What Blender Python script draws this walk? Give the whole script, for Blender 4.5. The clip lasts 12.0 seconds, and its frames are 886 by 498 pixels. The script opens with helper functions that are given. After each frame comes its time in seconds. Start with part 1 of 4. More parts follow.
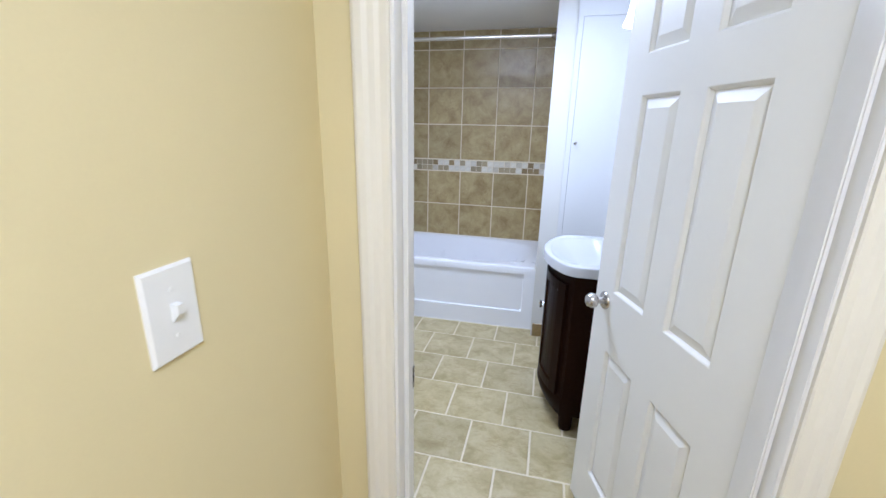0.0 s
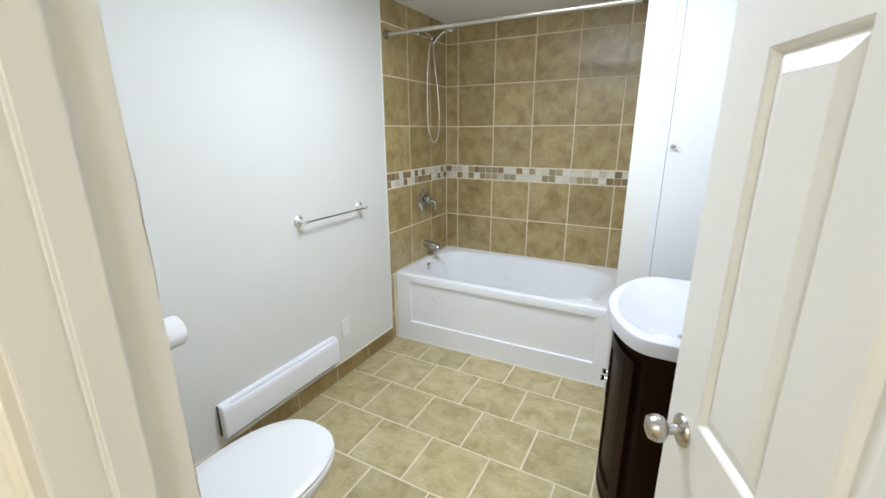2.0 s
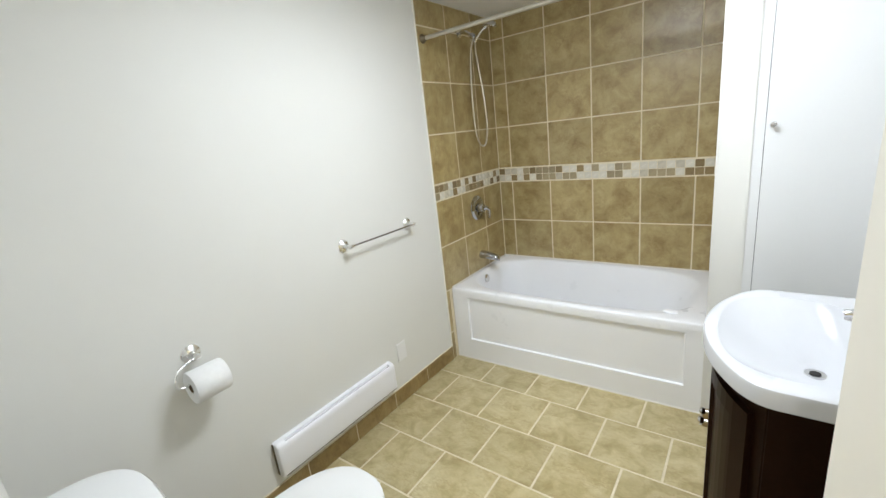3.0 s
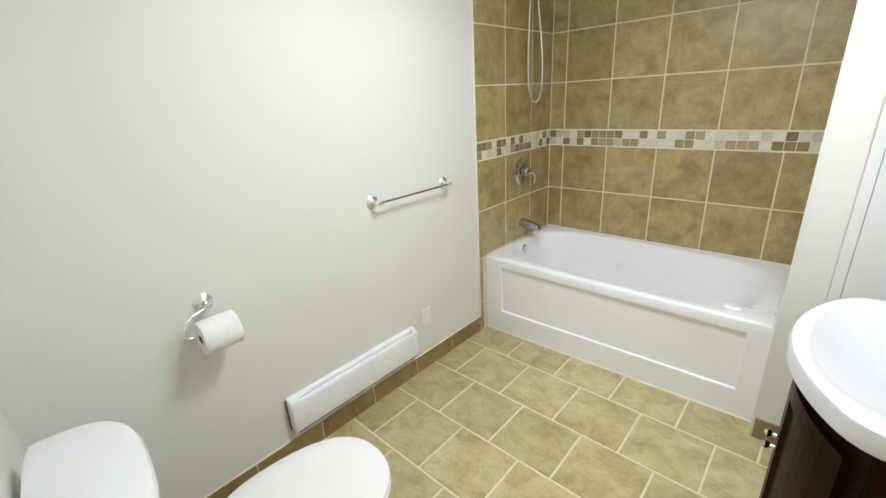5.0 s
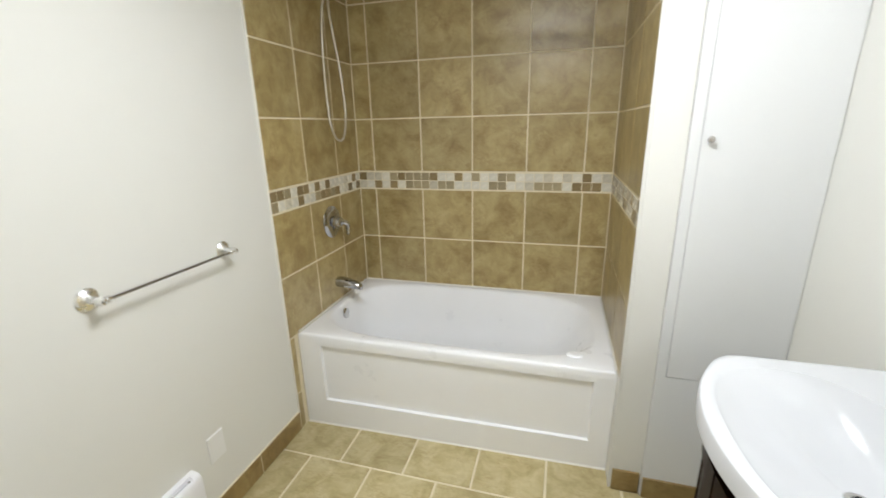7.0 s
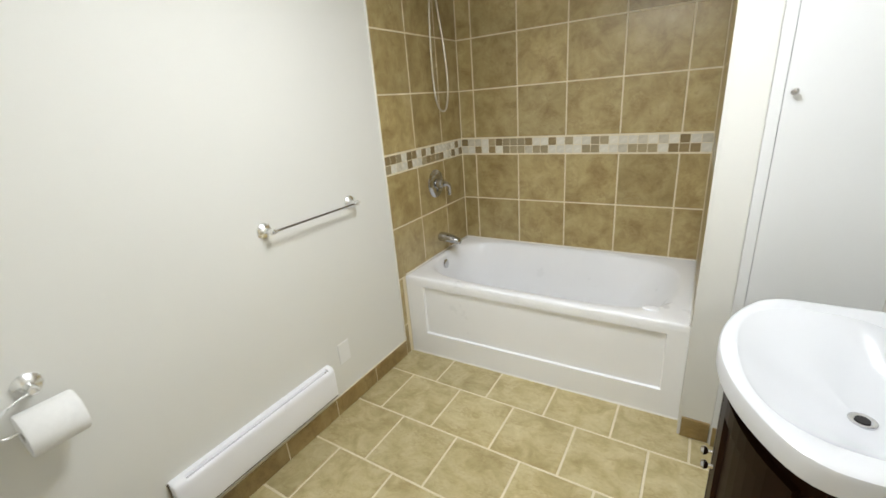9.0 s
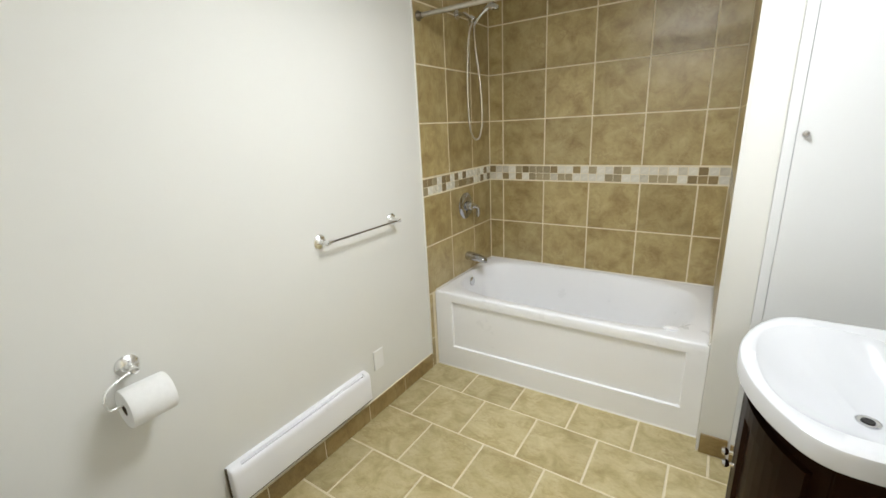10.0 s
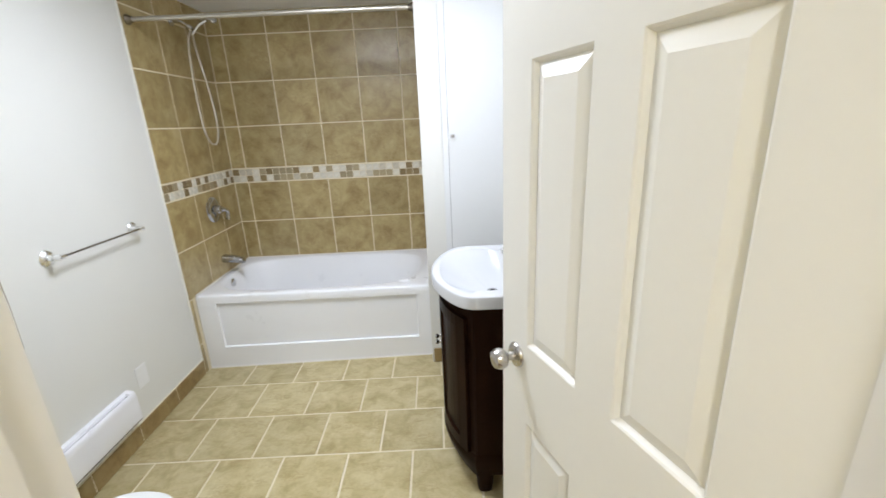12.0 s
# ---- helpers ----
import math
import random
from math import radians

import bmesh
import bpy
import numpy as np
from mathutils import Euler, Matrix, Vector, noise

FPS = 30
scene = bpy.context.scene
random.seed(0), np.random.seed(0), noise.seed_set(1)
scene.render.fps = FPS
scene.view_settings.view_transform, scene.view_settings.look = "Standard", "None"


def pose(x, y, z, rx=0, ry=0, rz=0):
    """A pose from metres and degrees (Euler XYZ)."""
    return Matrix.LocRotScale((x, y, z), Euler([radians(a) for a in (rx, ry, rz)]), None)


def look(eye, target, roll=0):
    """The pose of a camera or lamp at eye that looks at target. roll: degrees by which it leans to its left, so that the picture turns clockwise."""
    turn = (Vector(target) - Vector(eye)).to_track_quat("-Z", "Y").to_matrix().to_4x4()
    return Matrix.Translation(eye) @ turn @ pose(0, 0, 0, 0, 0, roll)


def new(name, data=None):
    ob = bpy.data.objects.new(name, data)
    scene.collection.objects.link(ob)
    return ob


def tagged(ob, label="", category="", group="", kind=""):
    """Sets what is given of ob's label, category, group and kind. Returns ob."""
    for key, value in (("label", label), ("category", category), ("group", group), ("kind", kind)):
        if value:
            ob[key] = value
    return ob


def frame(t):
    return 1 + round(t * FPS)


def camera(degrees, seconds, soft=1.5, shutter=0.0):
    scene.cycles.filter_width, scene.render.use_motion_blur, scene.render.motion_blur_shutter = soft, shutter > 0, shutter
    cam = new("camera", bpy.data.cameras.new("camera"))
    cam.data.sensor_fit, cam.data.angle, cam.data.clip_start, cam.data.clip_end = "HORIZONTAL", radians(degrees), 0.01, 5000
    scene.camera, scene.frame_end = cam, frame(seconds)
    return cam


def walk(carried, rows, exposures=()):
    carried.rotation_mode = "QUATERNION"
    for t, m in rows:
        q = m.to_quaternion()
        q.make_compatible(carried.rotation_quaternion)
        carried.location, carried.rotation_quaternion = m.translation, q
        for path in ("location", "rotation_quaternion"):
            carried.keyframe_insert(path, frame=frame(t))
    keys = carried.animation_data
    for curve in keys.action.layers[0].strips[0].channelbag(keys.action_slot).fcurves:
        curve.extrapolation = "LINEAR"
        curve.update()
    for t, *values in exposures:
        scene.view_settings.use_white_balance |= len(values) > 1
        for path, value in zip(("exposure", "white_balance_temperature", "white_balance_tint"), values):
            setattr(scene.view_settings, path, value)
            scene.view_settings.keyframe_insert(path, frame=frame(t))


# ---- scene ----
cam = camera(94.0, 12.0, shutter=0.2)
PATH = [
    (0, (1.532, -3.827, 1.527), (1.073, -1.964, 0.964), 1.2),
    (0.5, (1.648, -3.664, 1.514), (1.145, -1.808, 0.965), 0.5),
    (1, (1.804, -3.506, 1.524), (0.906, -1.804, 0.979), -2.1),
    (1.5, (1.785, -3.35, 1.509), (0.887, -1.649, 0.961), -1.8),
    (2, (1.683, -3.18, 1.519), (0.771, -1.486, 0.972), -0.3),
    (2.5, (1.654, -3.033, 1.537), (0.454, -1.532, 0.984), -3.9),
    (2.7, (1.651, -2.972, 1.547), (0.466, -1.443, 1.041), -6.8),
    (4.3, (1.495, -2.959, 1.509), (0.377, -1.457, 0.806), -1.8),
    (4.5, (1.516, -2.922, 1.511), (0.343, -1.453, 0.828), -1.7),
    (5, (1.531, -2.818, 1.503), (0.242, -1.452, 0.817), -3.4),
    (5.5, (1.434, -2.669, 1.49), (0.465, -1.026, 0.888), -1.5),
    (6, (1.288, -2.511, 1.496), (0.781, -0.674, 0.888), 0.5),
    (6.5, (1.242, -2.45, 1.497), (0.95, -0.572, 0.875), 0.7),
    (7, (1.241, -2.407, 1.502), (0.711, -0.563, 0.936), -1.3),
    (7.2, (1.241, -2.399, 1.522), (0.54, -0.6, 1.001), -2.2),
    (8.8, (1.407, -2.582, 1.505), (0.497, -0.906, 0.903), -3.8),
    (9, (1.465, -2.628, 1.497), (0.447, -1.041, 0.829), -4.6),
    (9.5, (1.497, -2.738, 1.516), (0.359, -1.21, 0.908), -4.4),
    (10, (1.445, -2.834, 1.522), (0.376, -1.238, 0.964), -2.8),
    (10.5, (1.425, -2.911, 1.508), (0.602, -1.199, 0.881), -0.8),
    (11, (1.514, -3.028, 1.51), (0.801, -1.254, 0.925), -2.1),
    (11.5, (1.63, -3.193, 1.521), (1.189, -1.328, 0.949), -3.8),
    (12, (1.589, -3.276, 1.52), (1.604, -1.363, 0.935), -2.6),
]
EXPOSURES = [(0.0, 0.18, 4900, 17.5), (0.5, 0.22, 5080, 14.5), (1.0, 0.26, 5080, 13), (1.5, 0.26, 5300, 11), (2.0, 0.26, 5560, 10), (2.6, 0.28, 5750, 9), (4.4, 0.28, 6050, 9), (5.2, 0.3, 6050, 9), (6.0, 0.21, 6150, 9), (9.5, 0.22, 6150, 9), (10.5, 0.25, 6150, 9), (11.0, 0.23, 6080, 9.5), (11.5, 0.24, 5950, 10.5), (12.0, 0.28, 5700, 12)]
walk(cam, [(t, look(eye, target, roll)) for t, eye, target, roll in PATH], EXPOSURES)

# ---- world, light, exposure ----
world = bpy.data.worlds.new("world")
scene.world = world
world.use_nodes = True
world.node_tree.nodes["Background"].inputs["Color"].default_value = (0.02, 0.02, 0.022, 1)
LAMP_CEILING, LAMP_VANITY, FILL_HALL = 34.5, 9.5, 92.0


# ---- materials ----
def node(tree, kind, **values):
    n = tree.nodes.new(kind)
    for key, value in values.items():
        n.inputs[key].default_value = value
    return n


def material(name, color, rough=0.5, metal=0.0, vary=0.06, scale=6.0, bump=0.02, grain=120.0, coat=0.0, rough_vary=0.08, random_vary=0.0, ior=1.45):
    """Principled surface with broad and fine variation of colour, gloss and relief."""
    m = bpy.data.materials.new(name)
    m.use_nodes = True
    t = m.node_tree
    b = t.nodes["Principled BSDF"]
    b.inputs["Metallic"].default_value, b.inputs["IOR"].default_value = metal, ior
    b.inputs["Coat Weight"].default_value, b.inputs["Coat Roughness"].default_value = coat, 0.08
    co = t.nodes.new("ShaderNodeTexCoord")
    big = node(t, "ShaderNodeTexNoise", Scale=scale, Detail=5.0, Roughness=0.6)
    fine = node(t, "ShaderNodeTexNoise", Scale=grain, Detail=3.0)
    for n in (big, fine):
        t.links.new(co.outputs["Object"], n.inputs["Vector"])
    both = t.nodes.new("ShaderNodeMath")
    both.operation = "MULTIPLY_ADD"
    t.links.new(fine.outputs["Fac"], both.inputs[0])
    both.inputs[1].default_value = 0.3
    t.links.new(big.outputs["Fac"], both.inputs[2])
    ramp = t.nodes.new("ShaderNodeMapRange")
    for key, value in (("From Min", 0.4), ("From Max", 0.9), ("To Min", 1 - vary), ("To Max", 1 + vary)):
        ramp.inputs[key].default_value = value
    t.links.new(both.outputs[0], ramp.inputs["Value"])
    mul = t.nodes.new("ShaderNodeVectorMath")
    mul.operation = "SCALE"
    mul.inputs[0].default_value = color
    last = ramp.outputs[0]
    if random_vary:
        info = t.nodes.new("ShaderNodeObjectInfo")
        span = t.nodes.new("ShaderNodeMapRange")
        span.inputs["To Min"].default_value, span.inputs["To Max"].default_value = 1 - random_vary, 1 + random_vary
        t.links.new(info.outputs["Random"], span.inputs["Value"])
        prod = t.nodes.new("ShaderNodeMath")
        prod.operation = "MULTIPLY"
        t.links.new(last, prod.inputs[0])
        t.links.new(span.outputs[0], prod.inputs[1])
        last = prod.outputs[0]
    t.links.new(last, mul.inputs["Scale"])
    t.links.new(mul.outputs[0], b.inputs["Base Color"])
    rr = t.nodes.new("ShaderNodeMapRange")
    rr.inputs["To Min"].default_value, rr.inputs["To Max"].default_value = max(0.02, rough - rough_vary), min(1, rough + rough_vary)
    t.links.new(big.outputs["Fac"], rr.inputs["Value"])
    t.links.new(rr.outputs[0], b.inputs["Roughness"])
    if bump:
        bp = node(t, "ShaderNodeBump", Strength=bump, Distance=0.01)
        t.links.new(both.outputs[0], bp.inputs["Height"])
        t.links.new(bp.outputs[0], b.inputs["Normal"])
    return m


def stone_tile(name, dark, mid, light, rough, bump=0.05):
    """Glazed stone-look tile: clouds, veins and speckles, each tile with its own cut of the pattern."""
    m = bpy.data.materials.new(name)
    m.use_nodes = True
    t = m.node_tree
    b = t.nodes["Principled BSDF"]
    b.inputs["IOR"].default_value = 1.62
    co, info = t.nodes.new("ShaderNodeTexCoord"), t.nodes.new("ShaderNodeObjectInfo")
    seed = t.nodes.new("ShaderNodeVectorMath")
    seed.operation = "SCALE"
    seed.inputs[0].default_value = (37.0, 53.0, 71.0)
    t.links.new(info.outputs["Random"], seed.inputs["Scale"])
    shift = t.nodes.new("ShaderNodeVectorMath")
    t.links.new(co.outputs["Object"], shift.inputs[0])
    t.links.new(seed.outputs[0], shift.inputs[1])
    lean = t.nodes.new("ShaderNodeMapping")
    lean.inputs["Rotation"].default_value, lean.inputs["Scale"].default_value = (0.55, 0.62, 0.7), (1.0, 2.3, 1.0)
    t.links.new(shift.outputs[0], lean.inputs["Vector"])
    cloud = node(t, "ShaderNodeTexNoise", Scale=9.0, Detail=8.0, Roughness=0.62, Distortion=0.6)
    vein = node(t, "ShaderNodeTexNoise", Scale=17.0, Detail=8.0, Roughness=0.7, Distortion=1.6)
    speck = node(t, "ShaderNodeTexNoise", Scale=70.0, Detail=3.0)
    t.links.new(shift.outputs[0], cloud.inputs["Vector"])
    t.links.new(lean.outputs[0], vein.inputs["Vector"])
    t.links.new(shift.outputs[0], speck.inputs["Vector"])
    ramp = t.nodes.new("ShaderNodeValToRGB")
    e = ramp.color_ramp.elements
    e[0].position, e[0].color = 0.29, (*dark, 1)
    e[1].position, e[1].color = 0.70, (*light, 1)
    c = e.new(0.5)
    c.color = (*mid, 1)
    t.links.new(cloud.outputs["Fac"], ramp.inputs["Fac"])
    vr = t.nodes.new("ShaderNodeMapRange")
    for key, value in (("From Min", 0.56), ("From Max", 0.72), ("To Min", 0.0), ("To Max", 0.5)):
        vr.inputs[key].default_value = value
    t.links.new(vein.outputs["Fac"], vr.inputs["Value"])
    mix = t.nodes.new("ShaderNodeMix")
    mix.data_type = "RGBA"
    mix.inputs[7].default_value = (dark[0] * 0.92, dark[1] * 0.82, dark[2] * 0.66, 1)
    t.links.new(vr.outputs[0], mix.inputs["Factor"])
    t.links.new(ramp.outputs["Color"], mix.inputs[6])
    patch = node(t, "ShaderNodeTexNoise", Scale=7.5, Detail=3.0, Roughness=0.5)
    flake = node(t, "ShaderNodeTexNoise", Scale=30.0, Detail=5.0, Roughness=0.62, Distortion=1.2)
    away = t.nodes.new("ShaderNodeVectorMath")
    away.inputs[1].default_value = (9.3, 4.1, 6.7)
    t.links.new(lean.outputs[0], away.inputs[0])
    both = t.nodes.new("ShaderNodeMath")
    both.operation = "MULTIPLY"
    for k, (n, lo, hi) in enumerate(((patch, 0.47, 0.64), (flake, 0.43, 0.58))):
        t.links.new(away.outputs[0], n.inputs["Vector"])
        r = t.nodes.new("ShaderNodeMapRange")
        r.inputs["From Min"].default_value, r.inputs["From Max"].default_value, r.inputs["To Max"].default_value = lo, hi, 0.62
        t.links.new(n.outputs["Fac"], r.inputs["Value"])
        t.links.new(r.outputs[0], both.inputs[k])
    rust = t.nodes.new("ShaderNodeMix")
    rust.data_type = "RGBA"
    rust.inputs[7].default_value = (dark[0] * 0.86, dark[1] * 0.74, dark[2] * 0.62, 1)
    t.links.new(both.outputs[0], rust.inputs["Factor"])
    t.links.new(mix.outputs[2], rust.inputs[6])
    own = t.nodes.new("ShaderNodeMapRange")
    own.inputs["To Min"].default_value, own.inputs["To Max"].default_value = 0.90, 1.09
    t.links.new(info.outputs["Random"], own.inputs["Value"])
    sp = t.nodes.new("ShaderNodeMapRange")
    sp.inputs["To Min"].default_value, sp.inputs["To Max"].default_value = 0.90, 1.10
    t.links.new(speck.outputs["Fac"], sp.inputs["Value"])
    f = t.nodes.new("ShaderNodeMath")
    f.operation = "MULTIPLY"
    t.links.new(own.outputs[0], f.inputs[0])
    t.links.new(sp.outputs[0], f.inputs[1])
    out = t.nodes.new("ShaderNodeVectorMath")
    out.operation = "SCALE"
    t.links.new(rust.outputs[2], out.inputs[0])
    t.links.new(f.outputs[0], out.inputs["Scale"])
    t.links.new(out.outputs[0], b.inputs["Base Color"])
    rr = t.nodes.new("ShaderNodeMapRange")
    rr.inputs["To Min"].default_value, rr.inputs["To Max"].default_value = rough - 0.08, rough + 0.1
    t.links.new(vein.outputs["Fac"], rr.inputs["Value"])
    t.links.new(rr.outputs[0], b.inputs["Roughness"])
    bp = node(t, "ShaderNodeBump", Strength=bump, Distance=0.01)
    t.links.new(cloud.outputs["Fac"], bp.inputs["Height"])
    t.links.new(bp.outputs[0], b.inputs["Normal"])
    return m


def glow(name, color, strength):
    m = bpy.data.materials.new(name)
    m.use_nodes = True
    b = m.node_tree.nodes["Principled BSDF"]
    b.inputs["Base Color"].default_value = (0.8, 0.8, 0.8, 1)
    b.inputs["Emission Color"].default_value, b.inputs["Emission Strength"].default_value = (*color, 1), strength
    return m


PAINT = material("wall_paint", (0.745, 0.737, 0.695), 0.55, vary=0.015, scale=1.5, bump=0.03, grain=260)
CEILING_PAINT = material("ceiling_paint", (0.87, 0.87, 0.86), 0.8, vary=0.02, scale=2, bump=0.04, grain=200)
HALL_PAINT = material("hall_paint", (0.725, 0.632, 0.365), 0.5, vary=0.03, scale=1.2, bump=0.03, grain=240)
JAMB_PAINT = material("jamb_paint", (0.82, 0.80, 0.765), 0.35, vary=0.02, scale=3, bump=0.015, grain=60)
TRIM_PAINT = material("trim_paint", (0.79, 0.755, 0.67), 0.35, vary=0.02, scale=3, bump=0.015, grain=60)
DOOR_PAINT = material("door_paint", (0.85, 0.83, 0.77), 0.38, vary=0.015, scale=2, bump=0.012, grain=80)
PANEL_PAINT = material("closet_paint", (0.735, 0.74, 0.74), 0.5, vary=0.012, scale=2, bump=0.01)
FLOOR_TILE = stone_tile("floor_tile_glaze", (0.345, 0.275, 0.122), (0.49, 0.412, 0.214), (0.58, 0.508, 0.296), 0.36)
WALL_TILE = stone_tile("wall_tile_glaze", (0.265, 0.187, 0.069), (0.392, 0.304, 0.131), (0.475, 0.39, 0.192), 0.34)
BASE_TILE = stone_tile("baseboard_tile_glaze", (0.18, 0.112, 0.036), (0.28, 0.192, 0.07), (0.35, 0.262, 0.112), 0.34)
GROUT = material("grout", (0.74, 0.665, 0.49), 0.85, vary=0.08, scale=12, bump=0.1, grain=300)
CAULK = material("caulk", (0.80, 0.78, 0.72), 0.5, vary=0.03)
MOSAIC = {
    "D": material("mosaic_brown", (0.25, 0.185, 0.09), 0.3, vary=0.15, scale=30, random_vary=0.2),
    "T": material("mosaic_tan", (0.34, 0.28, 0.17), 0.3, vary=0.15, scale=30, random_vary=0.15),
    "C": material("mosaic_beige", (0.56, 0.52, 0.42), 0.28, vary=0.1, scale=30, random_vary=0.1),
    "L": material("mosaic_cream", (0.70, 0.67, 0.58), 0.26, vary=0.08, scale=30, random_vary=0.07),
}
ACRYLIC = material("white_acrylic", (0.88, 0.885, 0.905), 0.3, vary=0.01, scale=4, bump=0.004, grain=20)
PORCELAIN = material("white_porcelain", (0.82, 0.825, 0.825), 0.1, vary=0.01, scale=4, bump=0.003, grain=20, coat=0.5)
SINK_CERAMIC = material("sink_ceramic", (0.60, 0.605, 0.62), 0.18, vary=0.01, scale=4, bump=0.003, grain=20)
SEAT_PLASTIC = material("white_plastic", (0.81, 0.81, 0.80), 0.22, vary=0.01, scale=4, bump=0.003)
CHROME = material("chrome", (0.64, 0.64, 0.65), 0.06, metal=1.0, vary=0.02, scale=20, bump=0.0, rough_vary=0.03)
FITTING_CHROME = material("bath_fitting_chrome", (0.50, 0.50, 0.51), 0.07, metal=1.0, vary=0.03, scale=20, bump=0.0, rough_vary=0.03)
NICKEL = material("soft_nickel", (0.86, 0.86, 0.85), 0.27, metal=1.0, vary=0.03, scale=20, bump=0.0)
STEEL = material("satin_steel", (0.54, 0.52, 0.50), 0.26, metal=1.0, vary=0.05, scale=30, bump=0.002)
ROD_METAL = material("dull_rod_metal", (0.56, 0.53, 0.46), 0.42, metal=1.0, vary=0.08, scale=8, bump=0.0)
DARK_METAL = material("aged_metal", (0.20, 0.17, 0.13), 0.45, metal=1.0, vary=0.2, scale=30, bump=0.03)
ESPRESSO = material("espresso_wood", (0.016, 0.0065, 0.0035), 0.34, vary=0.3, scale=4, bump=0.008, grain=60, coat=0.0, ior=1.12)
FRAME_WOOD = material("mirror_frame_wood", (0.026, 0.0115, 0.006), 0.32, vary=0.3, scale=6, bump=0.015, grain=70, ior=1.3)
ENAMEL = material("heater_enamel", (0.87, 0.87, 0.90), 0.3, vary=0.015, scale=3, bump=0.01)
# Grey that carries the shade inside the heater's white slot.
SLOT_SHADE = material("slot_shade_grey", (0.60, 0.60, 0.63), 0.5, vary=0.05, scale=8, bump=0.01)
PLATE = material("switch_plastic", (0.82, 0.815, 0.80), 0.3, vary=0.01, bump=0.0)
PAPER = material("tissue_paper", (0.84, 0.835, 0.82), 0.95, vary=0.03, scale=60, bump=0.08, grain=500)
CARD = material("card_core", (0.16, 0.12, 0.08), 0.9, vary=0.1, bump=0.02)
CRACK = material("cracked_paint", (0.42, 0.37, 0.31), 0.8, vary=0.2, bump=0.0)
# Near-black fill that stands for the shade inside holes and gaps.
DARK = material("dark_hollow", (0.015, 0.013, 0.012), 0.7, vary=0.1, bump=0.0)
HALL_FLOOR = material("hall_floor_wood", (0.26, 0.17, 0.09), 0.4, vary=0.25, scale=5, bump=0.03)
SILVER = bpy.data.materials.new("mirror_silver")
SILVER.use_nodes = True
SILVER.node_tree.nodes["Principled BSDF"].inputs["Base Color"].default_value = (0.88, 0.9, 0.89, 1)
SILVER.node_tree.nodes["Principled BSDF"].inputs["Metallic"].default_value = 1.0
SILVER.node_tree.nodes["Principled BSDF"].inputs["Roughness"].default_value = 0.015
GLOW_CEILING = glow("lit_ceiling_glass", (1.0, 1.0, 0.985), LAMP_CEILING)
GLOW_VANITY = glow("lit_shade_glass", (1.0, 1.0, 0.985), LAMP_VANITY)
# Glow of the added hall fill, a source out of view.
GLOW_HALL_FILL = glow("hall_fill_glow", (1.0, 0.985, 0.95), FILL_HALL)


# ---- building helpers ----
def link(name, bm, mat, parent=None, smooth=False, label="", bevel=0.0):
    mesh = bpy.data.meshes.new(name)
    bmesh.ops.recalc_face_normals(bm, faces=bm.faces)
    if bevel:
        bmesh.ops.bevel(bm, geom=[e for e in bm.edges if len(e.link_faces) == 2 and e.calc_face_angle(0) > 0.6], offset=bevel, segments=2, affect="EDGES", clamp_overlap=True)
    bm.to_mesh(mesh)
    bm.free()
    mesh.materials.append(mat)
    ob = new(name, mesh)
    if smooth:
        for p in mesh.polygons:
            p.use_smooth = True
        mesh.set_sharp_from_angle(angle=radians(38))
    if parent:
        ob.parent = parent
    if label:
        ob["label"] = label
    return ob


def part(name, bm, mat, parent, label="", smooth=True, bevel=0.0):
    return link(name, bm, mat, parent, smooth, label, bevel)


def empty(name, label, category, group="", kind=""):
    ob = new(name)
    ob.empty_display_size = 0.05
    return tagged(ob, label, category, group, kind)


def box(x0, x1, y0, y1, z0, z1, bm=None):
    bm = bm or bmesh.new()
    v = [bm.verts.new((x, y, z)) for x in (x0, x1) for y in (y0, y1) for z in (z0, z1)]
    for q in ((0, 1, 3, 2), (4, 6, 7, 5), (0, 4, 5, 1), (2, 3, 7, 6), (0, 2, 6, 4), (1, 5, 7, 3)):
        bm.faces.new([v[i] for i in q])
    return bm


def structure(name, bm, mat, label, category="wall", bevel=0.0):
    return tagged(link(name, bm, mat, bevel=bevel), label, category, kind="structure")


def lathe(profile, at=(0, 0, 0), axis=(0, 0, 1), n=28, bm=None, caps=True):
    """A turned body: (radius, height) pairs along an axis."""
    bm = bm or bmesh.new()
    turn = Vector((0, 0, 1)).rotation_difference(Vector(axis)).to_matrix().to_4x4()
    m = Matrix.Translation(at) @ turn
    rings = [[bm.verts.new(m @ Vector((r * math.cos(2 * math.pi * i / n), r * math.sin(2 * math.pi * i / n), h))) for i in range(n)] for r, h in profile]
    for a, b in zip(rings, rings[1:]):
        for i in range(n):
            bm.faces.new((a[i], a[(i + 1) % n], b[(i + 1) % n], b[i]))
    if caps:
        bm.faces.new(rings[0])
        bm.faces.new(rings[-1])
    return bm


def tube(points, radius, n=12, bm=None, closed=False):
    """A round bar along points; radius is one number or one for each point."""
    bm = bm or bmesh.new()
    pts = [Vector(p) for p in points]
    rad = radius if isinstance(radius, (list, tuple)) else [radius] * len(pts)
    rings, side = [], None
    for i, p in enumerate(pts):
        d = (pts[min(i + 1, len(pts) - 1)] - pts[max(i - 1, 0)]).normalized()
        side = (side - d * side.dot(d)) if side else d.orthogonal()
        side.normalize()
        up = d.cross(side)
        rings.append([bm.verts.new(p + rad[i] * (math.cos(2 * math.pi * k / n) * side + math.sin(2 * math.pi * k / n) * up)) for k in range(n)])
    for a, b in zip(rings, rings[1:]):
        for k in range(n):
            bm.faces.new((a[k], a[(k + 1) % n], b[(k + 1) % n], b[k]))
    bm.faces.new(rings[0])
    bm.faces.new(rings[-1])
    return bm


